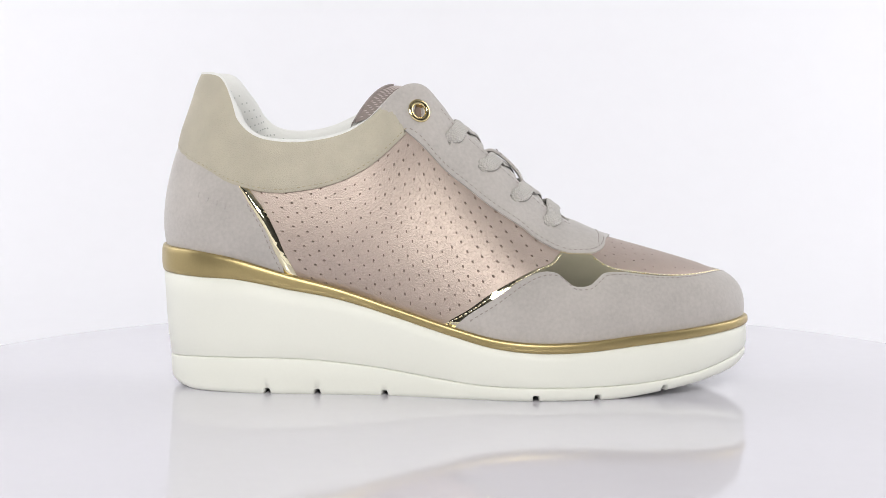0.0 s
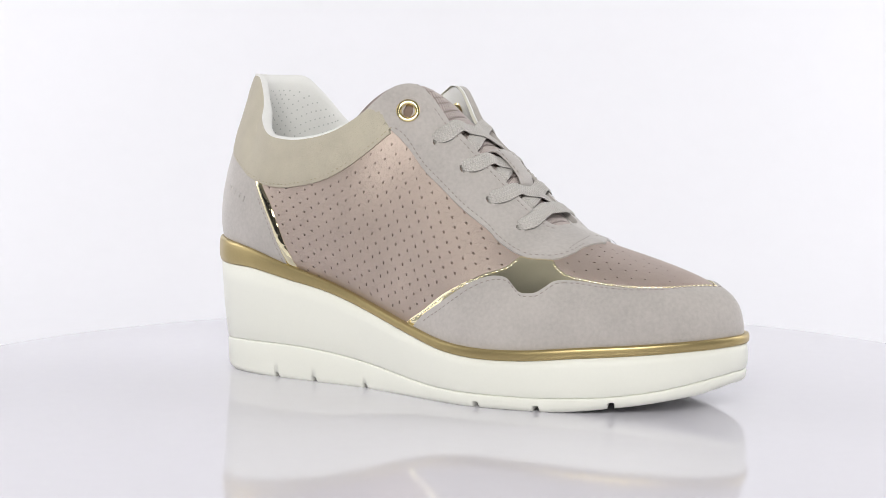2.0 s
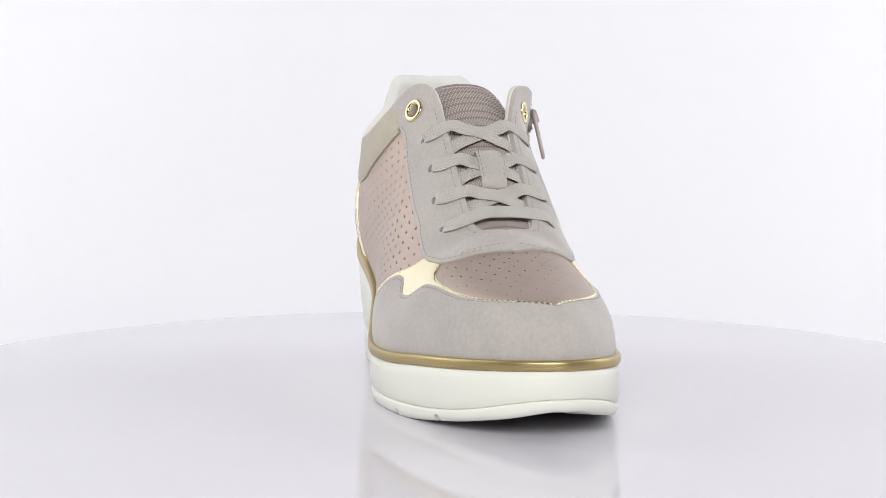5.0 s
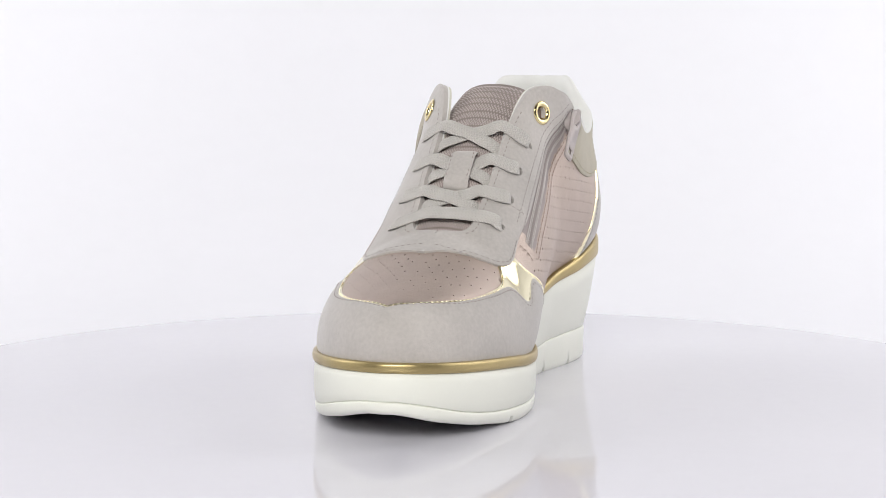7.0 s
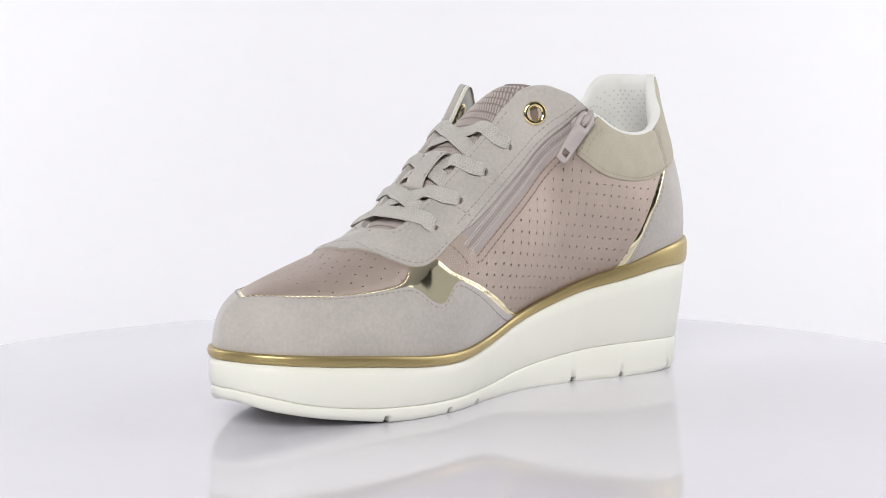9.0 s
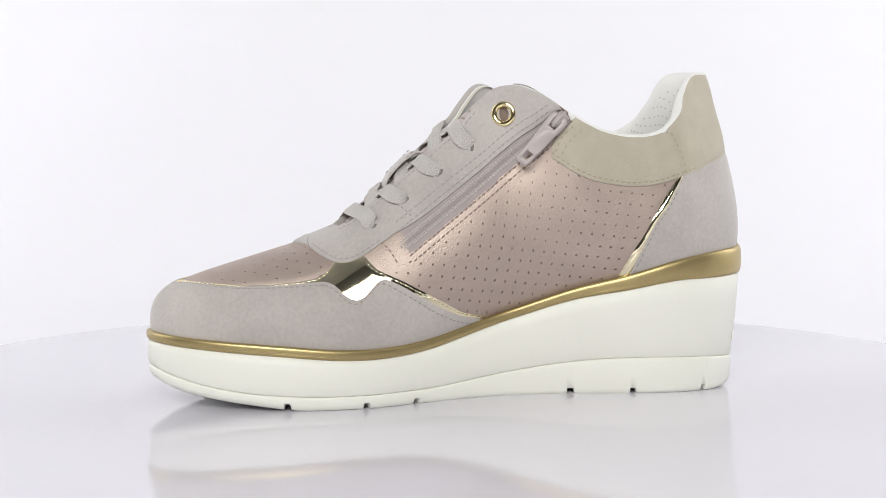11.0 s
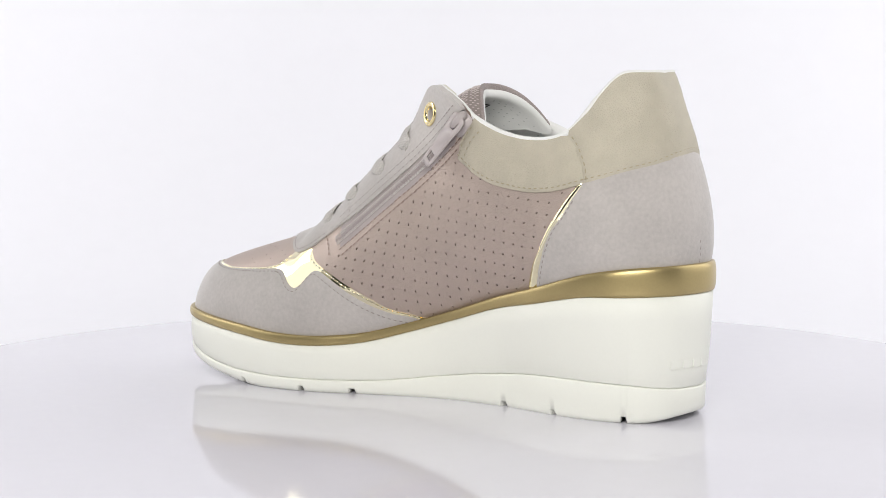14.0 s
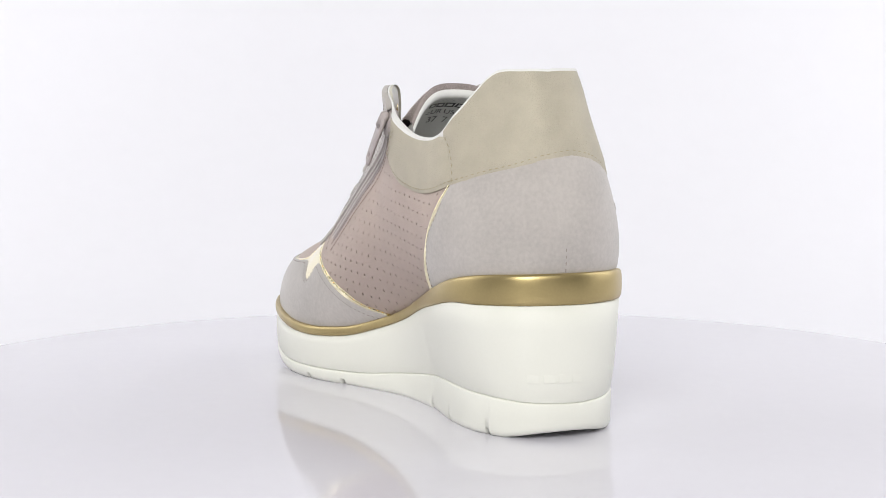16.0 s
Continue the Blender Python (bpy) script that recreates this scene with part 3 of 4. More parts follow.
VAMP_L = [(-0.765, 0.62), (-0.775, 0.572), (-0.784, 0.528), (-0.798, 0.492), (-0.817, 0.48), (-0.847, 0.48), (-0.876, 0.498), (-0.911, 0.56), (-0.947, 0.655), (-0.975, 0.725), (-1.0, 0.742)]
VAMP_M = [(0.745, 0.62), (0.753, 0.572), (0.76, 0.532), (0.774, 0.482), (0.795, 0.462), (0.825, 0.46), (0.866, 0.482), (0.906, 0.553), (0.95, 0.655), (0.975, 0.725), (1.0, 0.742)]
wrap = lambda c: [(u + 2 if u < 0 else u, s) for u, s in c]
toe_round = lambda a, b: wrap(a) + wrap(b)[::-1][1:]

# perforated rose leather: quarters and vamp
quarter_l = outline(moved(PIPE_L, 3, 0), [(-0.2, 0.66), (-0.3, 0.74), (-0.4, 0.78), (-0.452, 0.82)], [(-0.52, 0.76), (-0.6, 0.74), (-0.69, 0.7)], moved(TOE_L, -3, 0)[::-1])
quarter_m = outline(moved(PIPE_M, -3, 0), [(0.2, 0.68), (0.3, 0.8), (0.381, 0.83)], beside(ZIP, 4.2)[::-1][6:-1:4],
                    [(0.645, 0.545), (0.65, 0.64), (0.664, 0.74)], [(0.7, 0.7)] + moved(TOE_M, 3, 0)[::-1])
show_l = outline(moved(PIPE_L, -1.5, 0), COLLAR_L[8:], EYESTAY_L[3:10], moved(TOE_L, 1.5, 0)[::-1])
show_m = outline(moved(PIPE_M, 1.5, 0), COLLAR_MF[1:], [(0.402, 0.65), (0.465, 0.595), (0.534, 0.55), (0.614, 0.47), (0.66, 0.45)], moved(TOE_M, -1.5, 0)[::-1])


def punched(poly, side, e1, e2, x0, z0):
    """Perforations on a straight grid seen from the side, laid onto the surface inside an outline."""
    us, ss = np.meshgrid(np.linspace(0.16, 0.72, 340), np.linspace(0.0, 0.86, 170), indexing="ij")
    p = skin(us * side, ss)
    out = []
    for i in range(-45, 46):
        for j in range(-45, 46):
            x, z = x0 + i * e1[0] + j * e2[0], z0 + i * e1[1] + j * e2[1]
            if not (-100 < x < 60 and 20 < z < 125):
                continue
            d = np.hypot(p[..., 0] - x, p[..., 2] - z)
            k = np.unravel_index(np.argmin(d), d.shape)
            if d[k] < 0.6:
                out.append(np.array([us[k] * side, ss[k]]) * FLAT)
    return [c for c, ok in zip(out, inside(np.array(out), poly)) if ok]


holes_l = punched(show_l, -1, (4.3, 2.1), (2.45, -4.25), -83.0, 91.5)
holes_m = punched(show_m, 1, (-4.95, -0.55), (0.75, -4.9), -26.0, 92.0)
part_ql = panel("quarter", [quarter_l], 0.45, M_PINK, "perforated rose metallic leather quarter, lateral side", holes_l, hole_r=0.6)
part_qm = panel("quarter", [quarter_m], 0.45, M_PINK, "perforated rose metallic leather quarter, zip side", holes_m, hole_r=0.52)
vl = outline(VAMP_L, [(-1.0, 0.9), (-1.0, 1.0)], [(-0.94, 1.0), (-0.86, 1.0), (-0.78, 1.0)])
vm = outline(VAMP_M, [(1.0, 0.9), (1.0, 1.0)], [(0.94, 1.0), (0.86, 1.0), (0.78, 1.0)])


def vamp_dots(poly, side):
    """Perforations of the vamp in rows across the toes."""
    out = []
    x = 62.0
    row = 0
    while x < 128:
        for k in range(-9, 10):
            y = 13 + (k + 0.5 * (row % 2)) * 6.0
            if (y - 13) * side <= 0.2:
                continue
            us, ss = np.meshgrid(np.linspace(0.76, 1.0, 60), np.linspace(0.46, 1, 60))
            p = skin(us * side, ss)
            d = np.hypot(p[..., 0] - x, p[..., 1] - y)
            i = np.unravel_index(np.argmin(d), d.shape)
            if d[i] < 1.0:
                out.append(np.array([us[i] * side, ss[i]]) * FLAT)
        x += 4.6
        row += 1
    return out


vamp = panel("vamp", [vl, vm], 0.45, M_PINK, "perforated rose metallic leather vamp over the toes", vamp_dots(vl, -1) + vamp_dots(vm, 1), hole_r=0.5)

# polished gold leather round the toe and along the heel counter
gold = panel("gold_overlay", [outline(wrap(TOE_L), [(1.262, 0.62)] + wrap(VAMP_L) + wrap(VAMP_M)[::-1][1:], TOE_M[::-1], [(0.56, 0.0), (0.62, 0.12), (0.68, 0.22), (0.78, 0.26), (0.88, 0.36), (1.0, 0.56),
                                               (1.12, 0.36), (1.22, 0.26), (1.32, 0.2), (1.38, 0.12), (1.42, 0.0)])], 0.85, M_GOLD, "polished gold leather overlay", grid=1.6)
pipe_l = panel("gold_piping", [outline(PIPE_L, moved(COUNTER_L, 2, 0)[::-1], step=0.9)], 0.9, M_GOLD, "polished gold piping", puff=2.6, grid=1.0)
pipe_m = panel("gold_piping", [outline(PIPE_M, moved(COUNTER_M, -2, 0)[::-1], step=0.9)], 0.9, M_GOLD, "polished gold piping", puff=2.6, grid=1.0)

# grey suede: toe guard, heel counter, eyestays
guard = panel("toe_guard", [outline(toe_round(GUARD_M, GUARD_L))], 1.35, M_SUEDE, "soft grey suede toe guard", puff=0.2)
counter = panel("heel_counter", [outline(COUNTER_L, [(-0.12, 0.57), (-0.04, 0.6), (0.04, 0.6), (0.12, 0.6)], COUNTER_M[::-1])], 1.2, M_SUEDE, "soft grey suede heel counter", puff=0.4)
THROAT_L = [(-0.812, 1.0), (-0.77, 1.0), (-0.7, 1.0), (-0.6, 1.0), (-0.5, 1.0), (-0.44, 1.0), (-0.4, 1.0), (-0.374, 1.0)]
THROAT_M = [(-u, s) for u, s in THROAT_L[:-2]] + [(0.4, 1.0), (0.352, 1.0)]
HOLES_L = [(-0.549, 0.843), (-0.602, 0.843), (-0.645, 0.813), (-0.69, 0.799)]
HOLES_M = [(0.541, 0.82), (0.595, 0.824), (0.641, 0.812), (0.684, 0.782)]
EYE_L, EYE_M = (-0.472, 0.873), (0.466, 0.876)
eyestay_l = panel("eyestay", [outline(EYESTAY_L, THROAT_L[1:])], 1.7, M_SUEDE, "grey suede lacing flap, lateral side", thick=2.4,
                  holes=[(np.array(h) * FLAT, 1.5) for h in HOLES_L] + [(np.array(EYE_L) * FLAT, 3.3)])
eyestay_m = panel("eyestay", [outline(EYESTAY_M, THROAT_M[1:])], 1.7, M_SUEDE, "grey suede lacing flap, zip side", thick=2.4,
                  holes=[(np.array(h) * FLAT, 1.5) for h in HOLES_M] + [(np.array(EYE_M) * FLAT, 3.3)])

# pale leather inside the flaps
for side, eye in ((-1, EYE_L), (1, EYE_M)):
    run = outline([(side * u, s) for u, s in ((0.385, 0.995), (0.41, 0.91), (0.46, 0.8), (0.54, 0.78), (0.64, 0.78), (0.73, 0.8), (0.74, 0.995))],
                  [(side * u, s) for u, s in ((0.7, 0.998), (0.6, 0.998), (0.5, 0.998), (0.42, 0.998))])
    panel("flap_lining", [run], -0.95, M_FLAP, "pale beige leather on the inside of the flap", thick=1.8, holes=[(np.array(eye) * FLAT, 3.3)])

# beige leather collar
collar = panel("collar", [outline(COLLAR_L, [(-0.42, 0.9), (-0.385, 1.0)], [(-0.3, 1.0), (-0.2, 1.0), (-0.1, 1.0), (0.0, 1.0), (0.1, 1.0), (0.186, 1.0)],
                                  SEAM_M[1:], COLLAR_M[::-1][1:-1])], 1.7, M_BEIGE, "grained beige leather collar", puff=0.8)
collar_m = panel("collar_front", [outline(moved(SEAM_M, -1, 0)[1:], COLLAR_MF, [(0.362, 0.79), (0.347, 0.86), (0.33, 0.93), (0.318, 1.0)], [(0.24, 1.0), (0.2, 1.0)])], 1.5, M_BEIGE,
                 "grained beige leather collar by the zip", puff=0.8)

# sewing
for c, lift, mat, own in (
        (moved(COLLAR_L, 0, 2.2), 2.0, M_GTHREAD, collar), (moved(COLLAR_M, 0, 2.2), 2.0, M_GTHREAD, collar), (moved(COLLAR_MF, 0, 2.2), 2.0, M_GTHREAD, collar_m),
        (moved(COUNTER_L[:-1], 2.4, 0), 1.65, M_THREAD, counter), (moved(COUNTER_M[:-1], -2.4, 0), 1.65, M_THREAD, counter), (moved(SEAM_M[1:], -1.6, 0), 2.2, M_GTHREAD, collar),
        (moved(GUARD_L[1:15], -1.0, -2.0), 1.7, M_THREAD, guard), (moved(GUARD_M[1:15], 1.0, -2.0), 1.7, M_THREAD, guard),
        (toe_round(moved(GUARD_M[14:], 0, -2.2), moved(GUARD_L[14:], 0, -2.2)), 1.7, M_THREAD, guard),
        (moved(EYESTAY_L[2:10], 1.2, 2.2), 2.0, M_THREAD, eyestay_l), (moved(EYESTAY_L[9:15], 0.6, 2.0), 2.0, M_THREAD, eyestay_l),
        (beside(ZIP, -5.8)[1:-1:4], 2.0, M_THREAD, eyestay_m), (beside(ZIP, -9.2)[2:-1:4], 2.0, M_THREAD, eyestay_m), (moved(EYESTAY_M[-9:-2], -0.6, 2.0), 2.0, M_THREAD, eyestay_m),
        ([(-0.52, 0.965), (-0.6, 0.965), (-0.68, 0.96), (-0.735, 0.93)], 2.0, M_THREAD, eyestay_l), ([(0.52, 0.965), (0.6, 0.965), (0.68, 0.96), (0.735, 0.93)], 2.0, M_THREAD, eyestay_m),
        ([(-0.786, 0.7), (-0.792, 0.85), (-0.793, 0.97)], 2.0, M_THREAD, eyestay_l), ([(0.786, 0.7), (0.792, 0.85), (0.793, 0.97)], 2.0, M_THREAD, eyestay_m),
        (beside(ZIP, 5.6)[:37:3], 1.0, M_BTHREAD, part_qm), (beside(ZIP, 8.6)[:36:3], 1.0, M_BTHREAD, part_qm), ([(0.66, 0.47), (0.668, 0.56), (0.68, 0.66)], 1.0, M_BTHREAD, part_qm),
        (moved([(0.366, 0.73), (0.352, 0.82), (0.326, 0.95)], -1.5, 0), 2.3, M_GTHREAD, collar_m), (moved([(0.366, 0.73), (0.352, 0.82), (0.326, 0.95)], -5.5, 0), 2.4, M_GTHREAD, collar_m),
        ([(0.658, 0.92), (0.648, 0.8), (0.636, 0.69)], 2.0, M_THREAD, eyestay_m), ([(0.012, 0.01), (0.013, 0.13)], 1.7, M_THREAD, counter)):
    stitches(c, lift, mat, own, size=(1.9, 0.6, 0.2) if mat == M_BTHREAD else (1.7, 0.46, 0.17))
for c in (moved(TOE_L[:-1], -1.3, 0), moved(TOE_M[:-2], 1.3, 0), toe_round(moved(VAMP_M[1:], 0, -1.2), moved(VAMP_L[1:], 0, -1.2))):
    stitches(c, 1.05, M_GOLD, gold, 2.4, (2.3, 0.6, 0.22))


# ---------------------------------------------------------------- inside of the shoe: lining, insole, tongue
def lining():
    """White lining with a rolled edge round the collar."""
    u = np.linspace(-0.74, 0.74, 300)
    c = np.clip((np.where(u < 0, 0.36, 0.34) - abs(u)) / 0.03, 0, 1)
    rows = [(0.965, 0.7, -1.2), (0.985, 1.1, -1.0), (1.0, 1.45, -1.2), (1.0, 0.9, -1.6), (1.0, -0.6, -1.9), (0.985, -2.4, -2.2), (0.96, -3.4, -2.2), (0.88, -4.3, -2.2), (0.75, -4.6, -2.4),
            (0.55, -4.6, -3), (0.35, -4.6, -3.5), (0.15, -4.6, -4)]
    rise = [0, 0.2, 0.5, 1.0, 1.0, 0.8, 0, 0, 0, 0, 0, 0]
    p = []
    for (s, a, b), r in zip(rows, rise):
        q = cover(u, np.full_like(u, s), a * c + b * (1 - c))
        q[:, 2] += r * c * MM
        p.append(q)
    return part("lining", grid_mesh(np.stack(p, 1)), M_LINING, sneaker, "white perforated textile lining with rolled collar edge")


liner = lining()


def lining_dots():
    """Small perforations in the lining, joined."""
    bm = bmesh.new()
    for side in (-1, 1):
        for i in range(46):
            for j in range(9):
                u = side * (0.004 + i * 0.0085)
                s = 0.92 - j * 0.055 - (i % 2) * 0.027
                c = cover(np.array([u]), np.array([s]), np.array([-4.36 - 0.22 * max(0, 0.88 - s) / 0.13 if s > 0.75 else -4.72]))[0]
                n = skin_normal(np.array([u]), np.array([s]))[0]
                a = np.cross(n, (0, 0, 1))
                a /= np.linalg.norm(a)
                b = np.cross(n, a)
                bm.faces.new([bm.verts.new(c - n * 0.00012 + 0.00042 * (a * math.cos(k * math.pi / 3) + b * math.sin(k * math.pi / 3))) for k in range(6)])
    ob = part("perforation", bm, M_DOT, liner)
    return tagged(ob, kind="stuff")


lining_dots()


def insole():
    a = np.linspace(0.02, 0.98, 80)
    w = np.linspace(0, 1, 12)
    p, q = cover(-a, np.full_like(a, 0.1), np.full_like(a, -3.0)), cover(a, np.full_like(a, 0.1), np.full_like(a, -3.0))
    g = p[:, None] * (1 - w)[None, :, None] + q[:, None] * w[None, :, None]
    return part("insole", grid_mesh(g), M_LINING, sneaker, "white padded insole")


insole()

TONGUE_MID = [(60, 73.2), (51, 79.6), (41, 87.8), (27, 101.4), (13, 113.8), (1, 124.0), (-8, 132.3), (-16, 137.5), (-22, 140.1), (-26, 140.5)]
TONGUE_LINE = spline(TONGUE_MID, 101)


def tongue_point(v, w, h=0.0):
    """Millimetres. v: 0 at the toe end, 1 at the top; w: -1 lateral, 1 medial; h: height over the tongue."""
    c = TONGUE_LINE
    i = min(int(round(v * 100)), 100)
    d = c[min(i + 1, 100)] - c[max(i - 1, 0)]
    d = d / np.linalg.norm(d)
    n = np.array((-d[1], 0, d[0]))
    n = n if n[2] > 0 else -n
    k = np.clip((v - 0.62) / 0.38, 0, 1) ** 1.6
    half = 15.5 + 11.5 * k
    drop = (3.5 + 13 * k) * abs(w) ** (2.2 + 0.5 * k)
    back = 16 * k * abs(w) ** 1.4
    return np.array((c[i][0] - back, 12.3 + half * w, c[i][1] - drop)) + n * h


def tongue():
    vs, ws = np.linspace(0, 1, 46), np.linspace(-1, 1, 25)
    top = np.array([[tongue_point(v, w, -1.2) for w in ws] for v in vs])
    ob = part("tongue", grid_mesh(top * MM), M_MESH, sneaker, "taupe mesh tongue")
    # woven threads standing off the cloth
    bm = bmesh.new()
    for i in range(78):
        for j in range(27):
            v, w = (i + 0.5) / 78, -1 + 2 * (j + 0.5 * (i % 2) + 0.25) / 27
            if abs(w) > 0.98:
                continue
            c, e = tongue_point(v, w, -1.1) * MM, tongue_point(v, w + 0.02, -1.1) * MM
            t = (e - c) / np.linalg.norm(e - c)
            f = tongue_point(min(v + 0.02, 1), w, -1.1) * MM - tongue_point(v - 0.02 if v > 0.02 else 0, w, -1.1) * MM
            f = f / np.linalg.norm(f)
            n = np.cross(t, f)
            n = n if n[2] > 0 else -n
            a, b, n = t * 0.42 * MM, f * 0.95 * MM, n * 0.5 * MM
            q = [bm.verts.new(c + x) for x in (-a, b, a, -b)]
            o = bm.verts.new(c + n)
            for k in range(4):
                bm.faces.new((q[k], q[(k + 1) % 4], o))
    tagged(part("weave", bm, M_WEAVE, ob), kind="stuff")
    # padded white back of the tongue with a rolled top
    def swept(run):
        rows = []
        for h, v in run:
            rows.append([tongue_point(min(v, 1), w, h) + np.array((-50, 0, -14)) * max(v - 1, 0) for w in ws])
        return grid_mesh(np.array(rows) * MM)
    part("rolled_edge", swept(((-1.2, 1.0), (-0.2, 1.0), (0.2, 1.01), (-0.3, 1.022), (-1.0, 1.032), (-1.9, 1.036), (-2.6, 1.034))), M_ROLL, ob, "taupe mesh wrapped over the top of the tongue")
    back = part("tongue_lining", swept(((-1.9, 1.03), (-2.8, 1.046), (-4.4, 1.05), (-6.0, 1.03), (-6.8, 0.99), (-6.8, 0.93), (-6.4, 0.8), (-5.8, 0.6), (-5, 0.4))), M_LINING, sneaker, "white padded tongue lining with a size print")
    return ob, back


tongue_ob, tongue_back = tongue()


def size_print():
    """Faint dark size print on the back of the tongue; the mark above it is a row of plain bars."""
    def frame_at(v, w):
        o = tongue_point(v, w, -7.2)
        t = tongue_point(v, w - 0.05, -7.2) - tongue_point(v, w + 0.05, -7.2)
        f = tongue_point(v + 0.02, w, -7.2) - tongue_point(v - 0.02, w, -7.2)
        t, f = t / np.linalg.norm(t), f / np.linalg.norm(f)
        n = np.cross(t, f)
        return Matrix(((t[0], f[0], n[0], o[0] * MM), (t[1], f[1], n[1], o[1] * MM), (t[2], f[2], n[2], o[2] * MM), (0, 0, 0, 1)))
    for text, v, w, size in (("EUR", 0.84, 0.17, 4.6), ("US", 0.84, -0.2, 4.6), ("37", 0.785, 0.15, 5.4), ("7", 0.785, -0.2, 5.4)):
        cu = bpy.data.curves.new("print", "FONT")
        cu.body, cu.size, cu.align_x, cu.align_y = text, size * MM, "CENTER", "CENTER"
        tmp = bpy.data.objects.new("print", cu)
        me = bpy.data.meshes.new_from_object(tmp)
        me.materials.append(M_INK)
        ob = new("print", me)
        ob.parent = tongue_back
        ob.matrix_local = frame_at(v, w)
    bm = bmesh.new()
    for k in range(4):
        m = frame_at(0.905, 0.3 - 0.2 * k)
        q = [m @ Vector((x * MM, y * MM, 0)) for x, y in ((-2.1, -1.9), (2.1, -1.9), (2.1, 1.9), (-2.1, 1.9), (-1.2, -1.1), (1.2, -1.1), (1.2, 1.1), (-1.2, 1.1))]
        vs = [bm.verts.new(p) for p in q]
        for i in range(4):
            j = (i + 1) % 4
            bm.faces.new((vs[i], vs[j], vs[4 + j], vs[4 + i]))
    for v, w0, w1 in ((0.82, -0.36, 0.34), (0.868, -0.36, 0.34), (0.778, -0.36, 0.34)):
        a, b, c, d = (tongue_point(v + e, w, -7.15) * MM for e, w in ((-0.002, w0), (0.002, w0), (0.002, w1), (-0.002, w1)))
        bm.faces.new([bm.verts.new(x) for x in (a, b, c, d)])
    part("print_mark", bm, M_INK, tongue_back, "faint dark printed marks", smooth=False)


size_print()


def tongue_dots():
    """Small perforations in the padded back of the tongue, joined."""
    bm = bmesh.new()
    for i in range(9):
        for j in range(17):
            v, w = 0.76 + i * 0.027, -0.92 + (j + 0.5 * (i % 2)) * 0.11
            if abs(w) < 0.5 and v < 0.94 or abs(w) > 0.95:
                continue
            c = tongue_point(v, w, -7.1) * MM
            t = tongue_point(v, w + 0.03, -7.1) * MM - c
            f = tongue_point(v - 0.02, w, -7.1) * MM - c
            t, f = t / np.linalg.norm(t) * 0.0004, f / np.linalg.norm(f) * 0.0004
            bm.faces.new([bm.verts.new(c + t * math.cos(k * math.pi / 3) + f * math.sin(k * math.pi / 3)) for k in range(6)])
    tagged(part("perforation", bm, M_DOT, tongue_back), kind="stuff")


tongue_dots()


# ---------------------------------------------------------------- laces, eyelets, tab
def ribbon(points, width, thick, ups, parent, name, material, label="", n=60):
    """A flat woven band swept along points, with a width for each of them."""
    p = spline(np.column_stack([np.array(points, float), np.array(width, float), np.array(ups, float)]), n)
    c, w, up = p[:, :3] * MM, p[:, 3] * MM / 2, p[:, 4:7]
    t = np.gradient(c, axis=0)
    t /= np.linalg.norm(t, axis=1)[:, None]
    b = np.cross(t, up)
    b /= np.linalg.norm(b, axis=1)[:, None]
    u = np.cross(b, t)
    ring_pts = []
    for k in range(16):
        a = 2 * math.pi * k / 16
        x, y = math.copysign(abs(math.cos(a)) ** 0.55, math.cos(a)), math.copysign(abs(math.sin(a)) ** 0.9, math.sin(a))
        rib = 1 + 0.16 * math.cos(6 * math.acos(max(-1, min(1, x))))
        ring_pts.append(c + b * (x * w)[:, None] + u * (y * rib * thick / 2 * MM))
    g = np.stack(ring_pts + ring_pts[:1], 1)
    bm = grid_mesh(g)
    # millimetres along and across the band, for its weave
    run = np.concatenate([[0], np.cumsum(np.linalg.norm(np.diff(c, axis=0), axis=1))]) / MM
    uv = bm.loops.layers.uv.new("UVMap")
    bm.verts.index_update()
    for f in bm.faces:
        for lp in f.loops:
            i, k = divmod(lp.vert.index, 17)
            a = math.cos(2 * math.pi * k / 16)
            lp[uv].uv = (run[i], math.copysign(abs(a) ** 0.55, a) * 4.0)
    bmesh.ops.remove_doubles(bm, verts=bm.verts, dist=1e-6)
    return part(name, bm, material, parent, label)


NORMAL_UP = np.array((0.62, 0, 0.78))


def over(u, s, lift):
    return (cover(np.array([u]), np.array([s]), np.array([lift]))[0]) / MM, skin_normal(np.array([u]), np.array([s]))[0]


def across(a, w, h):
    """A point over the tongue between both flaps at station a."""
    left, right = skin(np.array([-a]), np.array([1.0]))[0], skin(np.array([a]), np.array([1.0]))[0]
    p = left + (right - left) * (w + 1) / 2
    return p + NORMAL_UP * (h + 1.4 * (1 - w * w)), np.array((0.55, 0.35 * w, 0.75)) / np.linalg.norm((0.55, 0.35 * w, 0.75))


